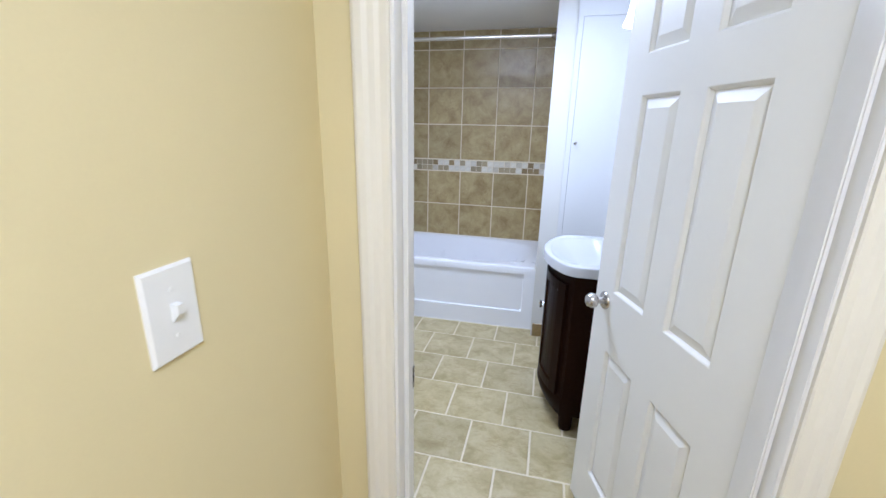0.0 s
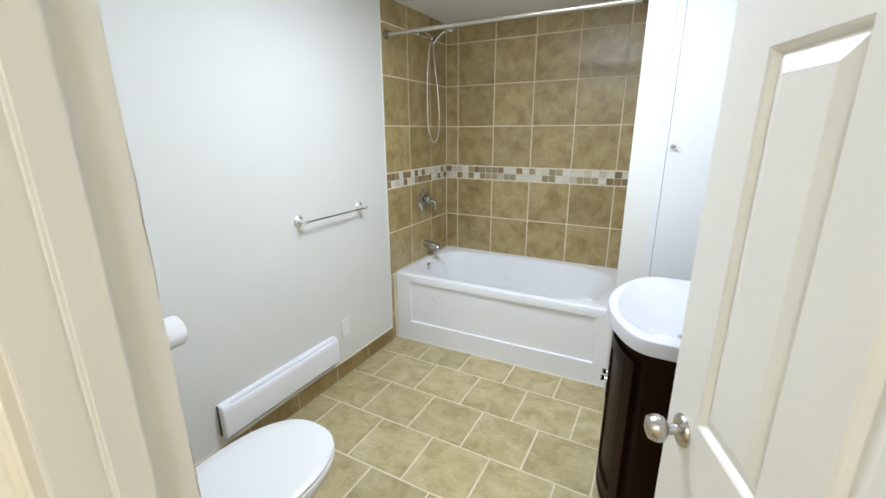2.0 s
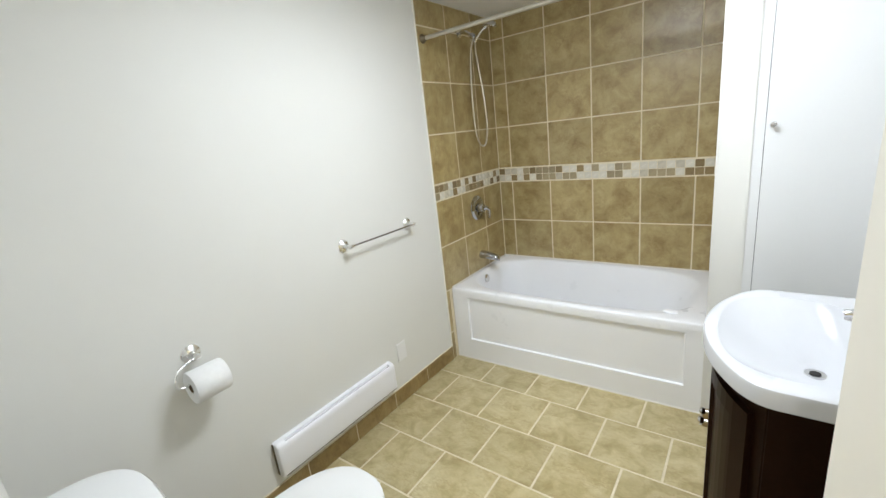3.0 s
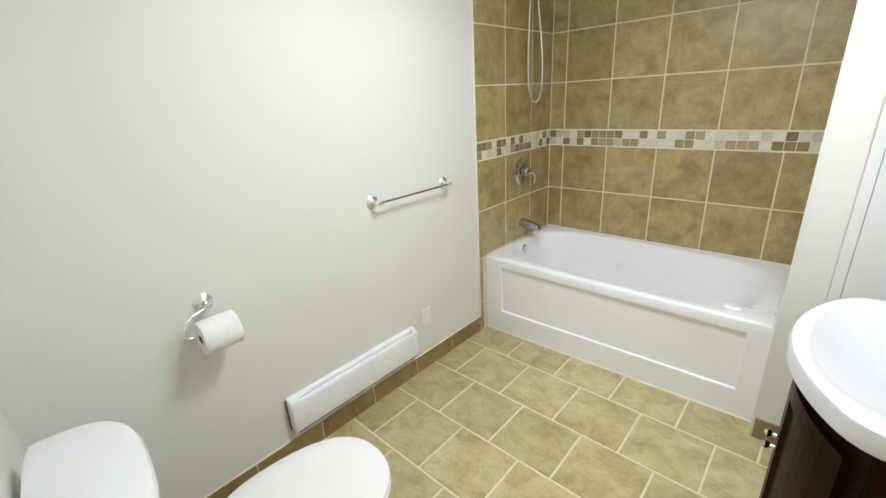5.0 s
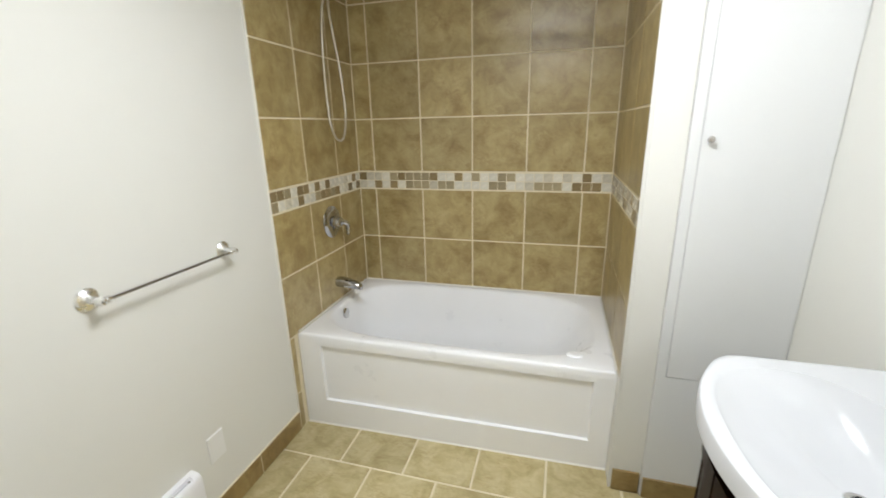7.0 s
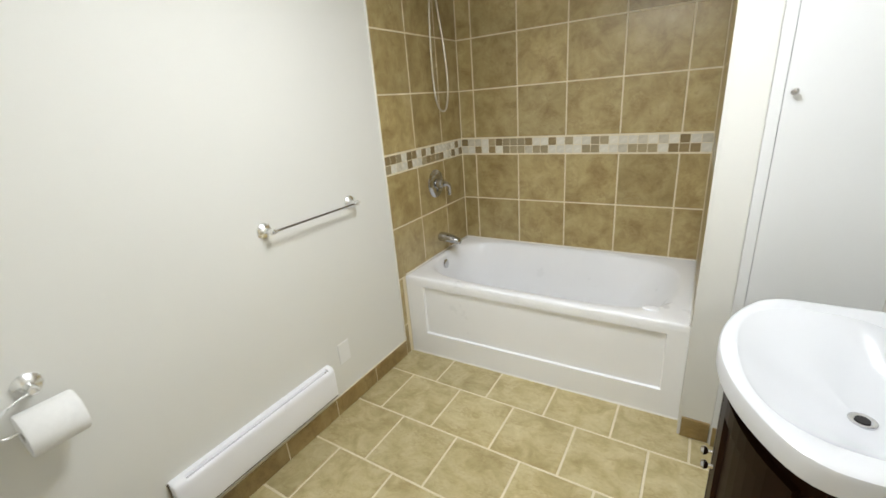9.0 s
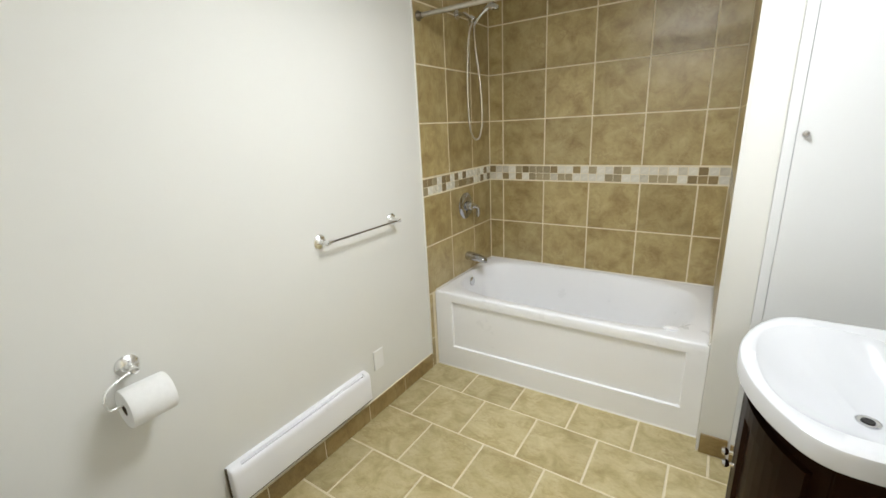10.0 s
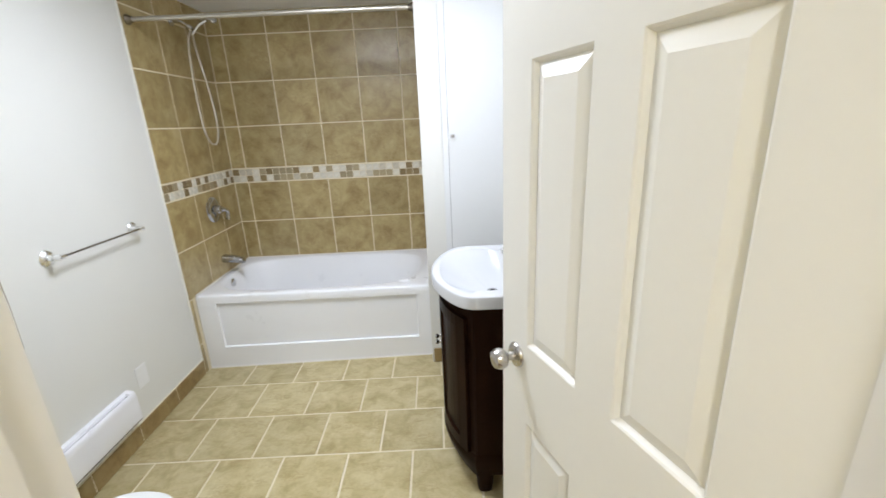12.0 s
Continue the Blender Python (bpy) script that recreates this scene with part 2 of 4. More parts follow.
def smooth_line(points, steps=8):
    """Catmull-Rom curve through points."""
    p = [Vector(q) for q in points]
    p = [2 * p[0] - p[1], *p, 2 * p[-1] - p[-2]]
    out = []
    for i in range(1, len(p) - 2):
        for k in range(steps):
            t = k / steps
            a, b, c, d = p[i - 1:i + 3]
            out.append(0.5 * (2 * b + (c - a) * t + (2 * a - 5 * b + 4 * c - d) * t * t + (3 * b - a - 3 * c + d) * t ** 3))
    return out + [p[-2]]


def loft(rings, bm=None, caps=(True, True)):
    bm = bm or bmesh.new()
    made = [[bm.verts.new(p) for p in ring] for ring in rings]
    for a, b in zip(made, made[1:]):
        n = len(a)
        for i in range(n):
            bm.faces.new((a[i], a[(i + 1) % n], b[(i + 1) % n], b[i]))
    if caps[0]:
        bm.faces.new(made[0])
    if caps[1]:
        bm.faces.new(made[-1])
    return bm


def super_ring(cx, cy, z, rx, ry_back, ry_front, power=2.4, n=48):
    """A rounded outline; its front points to +y."""
    out = []
    for i in range(n):
        a = 2 * math.pi * i / n
        c, s = math.cos(a), math.sin(a)
        out.append((cx + rx * math.copysign(abs(c) ** (2 / power), c), cy + (ry_front if s > 0 else ry_back) * math.copysign(abs(s) ** (2 / power), s), z))
    return out


def reach(outline, cx, cy, angle):
    """How far from (cx, cy) the closed outline lies in a direction."""
    dx, dy = math.cos(angle), math.sin(angle)
    best = 0
    for (ax, ay), (bx, by) in zip(outline, outline[1:] + outline[:1]):
        ex, ey = bx - ax, by - ay
        den = dx * ey - dy * ex
        if abs(den) < 1e-9:
            continue
        r = ((ax - cx) * ey - (ay - cy) * ex) / den
        s = ((ax - cx) * dy - (ay - cy) * dx) / den
        if r > 0 and -1e-6 <= s <= 1 + 1e-6:
            best = max(best, r)
    return best


def framed_face(bm, us, vs, panels, place, steps):
    """A face cut by us and vs; the cells named in panels are moulded by steps of (inset, depth). place maps (u, v, depth) to the world."""
    def quad(u0, u1, v0, v1, d):
        return [bm.verts.new(place(u, v, d)) for u, v in ((u0, v0), (u1, v0), (u1, v1), (u0, v1))]
    for i, (u0, u1) in enumerate(zip(us, us[1:])):
        for j, (v0, v1) in enumerate(zip(vs, vs[1:])):
            ring = quad(u0, u1, v0, v1, 0)
            if (i, j) in panels:
                for inset, depth in steps:
                    inner = quad(u0 + inset, u1 - inset, v0 + inset, v1 - inset, depth)
                    for k in range(4):
                        bm.faces.new((ring[k], ring[(k + 1) % 4], inner[(k + 1) % 4], inner[k]))
                    ring = inner
            bm.faces.new(ring)
    bmesh.ops.remove_doubles(bm, verts=bm.verts, dist=1e-5)


TILE_MESHES = {}


def tile(name, parent, origin, u, v, w, h, mat, thick=0.008, edge=0.0016):
    """One tile: a thin slab with chamfered edges; u and v are its sides' directions, origin its corner on the wall."""
    key = (mat.name, u, v, round(w, 3), round(h, 3), thick)
    mesh = TILE_MESHES.get(key)
    if not mesh:
        U, V = Vector(u), Vector(v)
        N = U.cross(V)
        verts = []
        for inset, depth in ((0, 0), (0, thick - edge), (edge, thick)):
            for a, b in ((-1, -1), (1, -1), (1, 1), (-1, 1)):
                verts.append(U * a * (w / 2 - inset) + V * b * (h / 2 - inset) + N * depth)
        faces = [(8, 9, 10, 11)] + [(k + r, (k + 1) % 4 + r, (k + 1) % 4 + r + 4, k + r + 4) for r in (0, 4) for k in range(4)]
        mesh = bpy.data.meshes.new(name)
        mesh.from_pydata(verts, [], faces)
        mesh.materials.append(mat)
        TILE_MESHES[key] = mesh
    ob = new(name, mesh)
    ob.parent = parent
    ob.location = Vector(origin) + Vector(u) * w / 2 + Vector(v) * h / 2
    return ob


# ---- the plan ----
ROOM_X, TUB_X, TUB_FRONT, TILE_END, TILE_END_RIGHT = 2.03, 1.51, -0.805, -0.868, -0.852
CEIL = 2.33
DOOR_IN, DOOR_OUT = -2.979, -3.09          # bathroom and hall faces of the door wall
JAMB_L, JAMB_R, HEAD = 1.256, 1.985, 2.045
HALL_L, HALL_R, HALL_END = 1.105, 2.42, -5.0
FACE = 0.008                              # tile thickness

floor = structure("floor", box(-0.15, ROOM_X + 0.15, DOOR_OUT, 0.15, -0.12, -0.002), GROUT, "floor of beige square stone-look tiles laid in a running bond", "floor")
# Hall floor out of view, added to close the hall.
structure("floor_hall", box(HALL_L - 0.1, HALL_R + 0.1, HALL_END - 0.1, DOOR_OUT, -0.12, -0.003), HALL_FLOOR, "unseen brown floor added to close the hall", "floor")
wall_left = structure("wall_left", box(-0.12, 0, DOOR_OUT + 0.006, 0.12, -0.12, CEIL), PAINT, "off-white painted wall with tiled bath alcove")
wall_back = structure("wall_back", box(0, TUB_X + 0.1, FACE, 0.12, -0.12, CEIL), PAINT, "back wall of the bath alcove")
END_FACE, CLOSET_FACE = -0.858, -0.872
wall_alcove = structure("wall_alcove", box(TUB_X + FACE, 1.632, END_FACE, FACE, -0.12, CEIL), PAINT, "narrow white partition at the foot of the bath", bevel=0.003)
wall_right = structure("wall_right", box(ROOM_X, ROOM_X + 0.12, DOOR_OUT + 0.006, 0.12, -0.12, CEIL), PAINT, "off-white painted wall behind the washstand")
wb = bmesh.new()
box(0, JAMB_L - 0.02, DOOR_OUT + 0.004, DOOR_IN, -0.12, CEIL, wb)
box(JAMB_R + 0.02, ROOM_X, DOOR_OUT + 0.004, DOOR_IN, -0.12, CEIL, wb)
box(JAMB_L - 0.02, JAMB_R + 0.02, DOOR_OUT + 0.004, DOOR_IN, HEAD + 0.02, CEIL, wb)
structure("wall_door", wb, PAINT, "off-white wall with the doorway")
wb = bmesh.new()
box(HALL_L - 0.1, JAMB_L - 0.02, DOOR_OUT, DOOR_OUT + 0.004, 0, CEIL, wb)
box(JAMB_R + 0.02, HALL_R + 0.1, DOOR_OUT, DOOR_OUT + 0.004, 0, CEIL, wb)
box(JAMB_L - 0.02, JAMB_R + 0.02, DOOR_OUT, DOOR_OUT + 0.004, HEAD + 0.02, CEIL, wb)
structure("wall_hall_front", wb, HALL_PAINT, "yellow hall wall round the doorway")
structure("wall_hall_left", box(HALL_L - 0.1, HALL_L, HALL_END, DOOR_OUT, -0.1, CEIL), HALL_PAINT, "unseen yellow right wall added to close the hall with a light switch")
# Right and end walls are unseen, added to enclose the hall's light.
structure("wall_hall_right", box(HALL_R, HALL_R + 0.1, HALL_END, DOOR_OUT, -0.1, CEIL), HALL_PAINT, "unseen yellow right wall added to close the hall")
structure("wall_hall_end", box(HALL_L - 0.1, HALL_R + 0.1, HALL_END - 0.1, HALL_END, -0.1, CEIL), HALL_PAINT, "unseen yellow end wall added to close the hall")
structure("ceiling", box(-0.12, ROOM_X + 0.12, DOOR_OUT, 0.12, CEIL, CEIL + 0.1), CEILING_PAINT, "plain white ceiling", "ceiling")
# Unseen lid over the hall, added to keep its light in.
structure("ceiling_hall", box(HALL_L - 0.1, HALL_R + 0.1, HALL_END - 0.1, DOOR_OUT, CEIL, CEIL + 0.1), CEILING_PAINT, "unseen white ceiling added to close the hall", "ceiling")

# grout beds under the tiling
part("grout_bed", box(0, FACE - 0.002, TILE_END, FACE - 0.002, 0, CEIL - 0.001), GROUT, wall_left, "cream grout", smooth=False)
part("grout_bed", box(FACE - 0.002, TUB_X + 0.002, 0.002, FACE, 0, CEIL - 0.001), GROUT, wall_back, "cream grout", smooth=False)
part("grout_bed", box(TUB_X + 0.002, TUB_X + FACE, TILE_END_RIGHT + 0.004, 0.002, 0.52, CEIL - 0.001), GROUT, wall_alcove, "cream grout", smooth=False)


part("end_fillet", box(TUB_X - 0.001, TUB_X + FACE, END_FACE + 0.012, -0.70, 0, 0.519), PAINT, wall_alcove, "white plaster beside the bath end", smooth=False)
part("edge_caulk", box(0, FACE + 0.0005, TILE_END - 0.004, TILE_END, 0.1, CEIL - 0.001), CAULK, wall_left, "white caulk along the tile edge", smooth=False)
part("corner_bead", box(TUB_X - 0.0008, TUB_X + FACE, END_FACE, TILE_END_RIGHT + 0.0035, 0.0, CEIL - 0.001), PAINT, wall_alcove, "white plaster corner", smooth=False)


# ---- doorway: jambs, stops, casings ----
def casing_profile(bm, x_in, x_out, y_wall, sign, z1):
    """An upright colonial casing: a thick outer edge, a hollow and a thin inner edge."""
    w = x_out - x_in
    prof = [(0, 0), (0, 0.009), (0.05, 0.011), (0.25, 0.010), (0.38, 0.013), (0.55, 0.014), (0.68, 0.019), (0.86, 0.020), (0.95, 0.018), (1, 0.014), (1, 0)]
    rings = []
    for z in (0, z1):
        rings.append([(x_in + w * u, y_wall + sign * d, z) for u, d in prof])
    loft(rings, bm)


def casing_head(bm, y_wall, sign, x0, x1, z0, z1):
    h = z1 - z0
    prof = [(0, 0), (0, 0.009), (0.05, 0.011), (0.25, 0.010), (0.38, 0.013), (0.55, 0.014), (0.68, 0.019), (0.86, 0.020), (1, 0.014), (1, 0)]
    loft([[(x, y_wall + sign * d, z0 + h * u) for u, d in prof] for x in (x0, x1)], bm)


def door_frame():
    top = empty("door_frame", "cream painted door jamb with moulded casing", "door frame", kind="structure")
    part("jamb", box(JAMB_L - 0.019, JAMB_L, DOOR_OUT - 0.001, DOOR_IN + 0.001, 0, HEAD), JAMB_PAINT, top, smooth=False, bevel=0.0015)
    part("jamb", box(JAMB_R, JAMB_R + 0.019, DOOR_OUT - 0.001, -2.955, 0, HEAD), JAMB_PAINT, top, smooth=False, bevel=0.0015)
    part("head_jamb", box(JAMB_L - 0.019, JAMB_R + 0.019, DOOR_OUT - 0.001, DOOR_IN + 0.001, HEAD, HEAD + 0.019), JAMB_PAINT, top, smooth=False)
    for x0, x1 in ((JAMB_L, JAMB_L + 0.011), (JAMB_R - 0.011, JAMB_R)):
        part("door_stop", box(x0, x1, DOOR_IN - 0.075, DOOR_IN - 0.040, 0, HEAD - 0.011), JAMB_PAINT, top, smooth=False, bevel=0.003)
    part("door_stop", box(JAMB_L, JAMB_R, DOOR_IN - 0.075, DOOR_IN - 0.040, HEAD - 0.011, HEAD), JAMB_PAINT, top, smooth=False)
    for x in (JAMB_L - 0.013,):
        part("bead", tube([(x, DOOR_IN - 0.001, 0), (x, DOOR_IN - 0.001, HEAD)], 0.0055, 12), PAINT, top, "rounded white plaster bead")
    for y, sign in ((DOOR_OUT - 0.0005, -1),):
        for x_in, x_out in ((JAMB_L - 0.006, JAMB_L - 0.074), (JAMB_R + 0.006, JAMB_R + 0.074)):
            bm = bmesh.new()
            casing_profile(bm, x_in, x_out, y, sign, HEAD + 0.006)
            part("casing", bm, TRIM_PAINT, top, smooth=False)
        bm = bmesh.new()
        casing_head(bm, y, sign, JAMB_L - 0.074, JAMB_R + 0.074, HEAD + 0.006, HEAD + 0.074)
        part("head_casing", bm, TRIM_PAINT, top, smooth=False)
    rng = random.Random(5)
    z = 0.25
    while z < 1.9:
        long = rng.uniform(0.02, 0.16)
        line = [(JAMB_L + 0.0004 - rng.uniform(0, 0.0012), DOOR_IN + 0.0012 + rng.uniform(-0.0008, 0.0008), z + long * k / 4) for k in range(5)]
        part("paint_crack", tube(line, [0.0002, 0.0004, 0.0006, 0.0004, 0.0002], 6), CRACK, top, "dark crack in the paint along the jamb")
        z += long + rng.uniform(0.03, 0.22)
    plate = bmesh.new()
    y0, y1, z0, z1 = DOOR_IN - 0.026, DOOR_IN + 0.0005, 0.911, 0.969
    box(JAMB_L - 0.001, JAMB_L + 0.0016, y0, y1, z0, z1, plate)
    sp = part("strike_plate", plate, STEEL, top, "satin steel strike plate", smooth=False, bevel=0.0008)
    part("latch_hole", box(JAMB_L + 0.0012, JAMB_L + 0.0022, y0 + 0.008, y1 - 0.008, z0 + 0.017, z1 - 0.017), DARK, sp, "dark latch hole", smooth=False)


door_frame()


# ---- the open door ----
def door_leaf():
    W, H, T = 0.728, 2.03, 0.035
    angle = radians(19.2)
    along = Vector((-math.sin(angle), math.cos(angle), 0))        # from the hinges to the latch
    front = Vector((-math.cos(angle), -math.sin(angle), 0))       # the face turned to the room
    pivot = Vector((2.023, -2.945, 0.008))
    base = pivot + front * T
    us = [0, 0.134, 0.322, 0.424, 0.608, W]
    vs = [0, 0.21, 0.755, 0.980, 1.626, 1.742, 1.935, H]
    panels = {(i, j) for i in (1, 3) for j in (1, 3, 5)}
    steps = ((0.004, -0.003), (0.014, -0.015), (0.018, -0.016), (0.022, -0.015), (0.062, -0.002))
    cuts = []
    for inset, depth in steps:
        cuts.append((inset - (cuts and sum(c[0] for c in cuts) or 0), depth))
    bm = bmesh.new()
    framed_face(bm, us, vs, panels, lambda u, v, d: base + along * u + Vector((0, 0, v)) + front * d, cuts)
    framed_face(bm, us, vs, panels, lambda u, v, d: pivot + along * u + Vector((0, 0, v)) - front * d, cuts)
    rim = [(0, 0), (W, 0), (W, H), (0, H)]
    for (u0, v0), (u1, v1) in zip(rim, rim[1:] + rim[:1]):
        bm.faces.new([bm.verts.new(o + along * u + Vector((0, 0, v))) for o, u, v in ((base, u0, v0), (base, u1, v1), (pivot, u1, v1), (pivot, u0, v0))])
    bmesh.ops.remove_doubles(bm, verts=bm.verts, dist=1e-5)
    leaf = tagged(link("door_1", bm, DOOR_PAINT), "open cream six-panel moulded door with a round steel knob", "door", kind="structure")
    spindle = base + along * (W - 0.074) + Vector((0, 0, 0.932))
    for side, start in ((front, spindle), (-front, spindle - front * T)):
        rose = part("rose", lathe([(0.033, 0), (0.033, 0.004), (0.030, 0.008), (0.018, 0.011)], start, side), STEEL, leaf, "satin steel rose")
        knob = [(0.012, 0.010), (0.011, 0.028), (0.016, 0.032), (0.024, 0.038), (0.0275, 0.047), (0.0270, 0.057), (0.022, 0.066), (0.012, 0.070), (0.002, 0.071)]
        part("door_knob", lathe(knob, start, side), STEEL, leaf, "satin steel round knob")
    lb = bmesh.new()
    c = base + along * W - front * T / 2 + Vector((0, 0, 0.932))
    lathe([(0.0105, 0), (0.0105, 0.006), (0.006, 0.010)], c, along, 12, lb)
    part("latch", lb, STEEL, leaf, "steel latch bolt")
    for z in (0.22, 1.02, 1.80):
        part("hinge", lathe([(0.006, 0), (0.006, 0.09)], pivot + Vector((0.004, 0.006, z - 0.045)), (0, 0, 1), 12), STEEL, leaf, "steel hinge barrel")


door_leaf()


# ---- closet front beside the bath ----
def closet():
    x0, x1 = 1.632, ROOM_X
    w = structure("wall_closet", box(x0, x1, CLOSET_FACE + 0.02, FACE, -0.1, CEIL), PAINT, "wall closing the closet beside the bath")
    bm = bmesh.new()
    dx0, dx1, dz0, dz1 = 1.667, x1 - 0.0015, 0.577, 2.20
    box(x0 + 0.0005, dx0 - 0.0020, CLOSET_FACE, CLOSET_FACE + 0.0195, 0, CEIL - 0.001, bm)
    box(dx0 - 0.0020, dx1 + 0.0004, CLOSET_FACE, CLOSET_FACE + 0.0195, 0, dz0 - 0.0015, bm)
    box(dx0 - 0.0020, dx1 + 0.0004, CLOSET_FACE, CLOSET_FACE + 0.0195, dz1 + 0.002, CEIL - 0.001, bm)
    part("closet_frame", bm, PANEL_PAINT, w, "white painted closet frame", smooth=False)
    # Dark sheet behind the door; the gap's shade is its colour.
    part("gap", box(dx0 - 0.0020, dx1 + 0.0004, CLOSET_FACE + 0.017, CLOSET_FACE + 0.0195, dz0, dz1), DARK, w, "dark sheet for the shade in the gap round the closet door", smooth=False)
    d = tagged(link("door_2", box(dx0, dx1, CLOSET_FACE - 0.001, CLOSET_FACE + 0.016, dz0, dz1), PANEL_PAINT, bevel=0.0015), "closed flat white closet door with a small knob", "door", kind="structure")
    part("door_knob", lathe([(0.006, 0), (0.005, 0.008), (0.009, 0.011), (0.0115, 0.016), (0.010, 0.021), (0.002, 0.024)], (1.690, CLOSET_FACE - 0.001, 1.446), (0, -1, 0), 18), STEEL, d, "small steel knob")


closet()


# ---- bathtub ----
def bathtub():
    top = empty("bathtub", "white acrylic alcove bathtub with panelled apron", "bathtub")
    x0, x1, y0, y1, z = 0.010, TUB_X - 0.002, TUB_FRONT, -0.001, 0.526
    cx, cy, n = 0.735, -0.392, 96
    outline = [(x0, y0), (x1, y0), (x1, y1), (x0, y1)]
    angles = sorted([2 * math.pi * i / n for i in range(n)] + [math.atan2(py - cy, px - cx) % (2 * math.pi) for px, py in outline])

    def outer(inset, zz):
        return [(cx + (reach(outline, cx, cy, a) - inset) * math.cos(a), cy + (reach(outline, cx, cy, a) - inset) * math.sin(a), zz) for a in angles]

    def basin(rl, rr, rf, rb, zz, power):
        out = []
        for a in angles:
            c, s = math.cos(a), math.sin(a)
            rx, ry = (rr if c > 0 else rl), (rb if s > 0 else rf)
            r = (abs(c / rx) ** power + abs(s / ry) ** power) ** (-1 / power)
            out.append((cx + r * c, cy + r * s, zz))
        return out
    rings = [outer(0, z - 0.035), outer(0, z - 0.016), outer(0.002, z - 0.009), outer(0.006, z - 0.004), outer(0.012, z - 0.001), outer(0.020, z),
             basin(0.685, 0.715, 0.362, 0.352, z - 0.001, 3.8), basin(0.678, 0.705, 0.355, 0.346, z - 0.005, 3.8), basin(0.670, 0.692, 0.346, 0.338, z - 0.016, 3.7),
             basin(0.655, 0.650, 0.325, 0.318, z - 0.10, 3.4), basin(0.630, 0.560, 0.285, 0.280, z - 0.25, 3.1), basin(0.610, 0.480, 0.262, 0.260, z - 0.345, 2.9),
             basin(0.570, 0.420, 0.225, 0.225, z - 0.378, 2.7), basin(0.40, 0.30, 0.15, 0.15, z - 0.388, 2.5), basin(0.1, 0.1, 0.05, 0.05, z - 0.392, 2.2)]
    part("basin", loft(rings, caps=(False, True)), ACRYLIC, top)
    bm = bmesh.new()
    us, vs = [x0, 0.128, 1.424, x1], [0.0, 0.150, 0.468, z - 0.034]
    framed_face(bm, us, vs, {(1, 1)}, lambda u, v, d: (u, y0 - d + 0.040 * (u / x1) * (1 - v / (z - 0.034)), v), ((0.002, -0.002), (0.005, -0.014), (0.004, -0.015)))
    box(x0, x1, y0 + 0.045, y0 + 0.055, 0.002, z - 0.04, bm)
    bmesh.ops.subdivide_edges(bm, edges=bm.edges[:], cuts=5, use_grid_fill=True)
    part("apron", bm, ACRYLIC, top)
    part("overflow_plate", lathe([(0.030, 0), (0.030, 0.006), (0.024, 0.010), (0.004, 0.011)], (0.075, -0.440, 0.474), (1, 0, 0.12)), CHROME, top, "round chrome overflow plate")
    part("drain", lathe([(0.030, 0), (0.028, 0.004), (0.012, 0.005)], (0.27, -0.392, z - 0.389)), CHROME, top, "chrome drain")
    cap = bmesh.new()
    loft([[(1.343 + r * 0.036 * math.cos(a), -0.703 + r * 0.022 * math.sin(a), z + h) for a in [2 * math.pi * i / 28 for i in range(28)]] for r, h in ((1, -0.001), (1, 0.004), (0.85, 0.008), (0.3, 0.0095))], cap)
    part("rim_cap", cap, ACRYLIC, top, "small oval white cap on the rim")
    part("wall_caulk", tube([(x0, y0 + 0.01, z), (x0, y1 - 0.001, z), (x1 - 0.001, y1 - 0.001, z), (x1 - 0.001, y0 + 0.02, z)], 0.0055, 10), CAULK, top, "white caulk along the tiled walls")
    part("caulk_line", tube([(x0, y0, 0.001), (x1, y0 + 0.040, 0.001)], 0.005, 8), CAULK, top, "white caulk at the floor")


bathtub()


# ---- shower fittings ----
def shower_rod():
    top = empty("shower_rod", "straight steel shower curtain rod without a curtain", "shower rod")
    y, z = -0.82, 2.108
    part("rod", tube([(FACE, y, z), (TUB_X, y, z)], 0.0125, 16), ROD_METAL, top)
    for x, d in ((FACE, 1), (TUB_X, -1)):
        part("flange", lathe([(0.026, 0), (0.026, 0.006), (0.019, 0.014), (0.014, 0.030)], (x, y, z), (d, 0, 0)), DARK_METAL, top, "dark aged end flange")


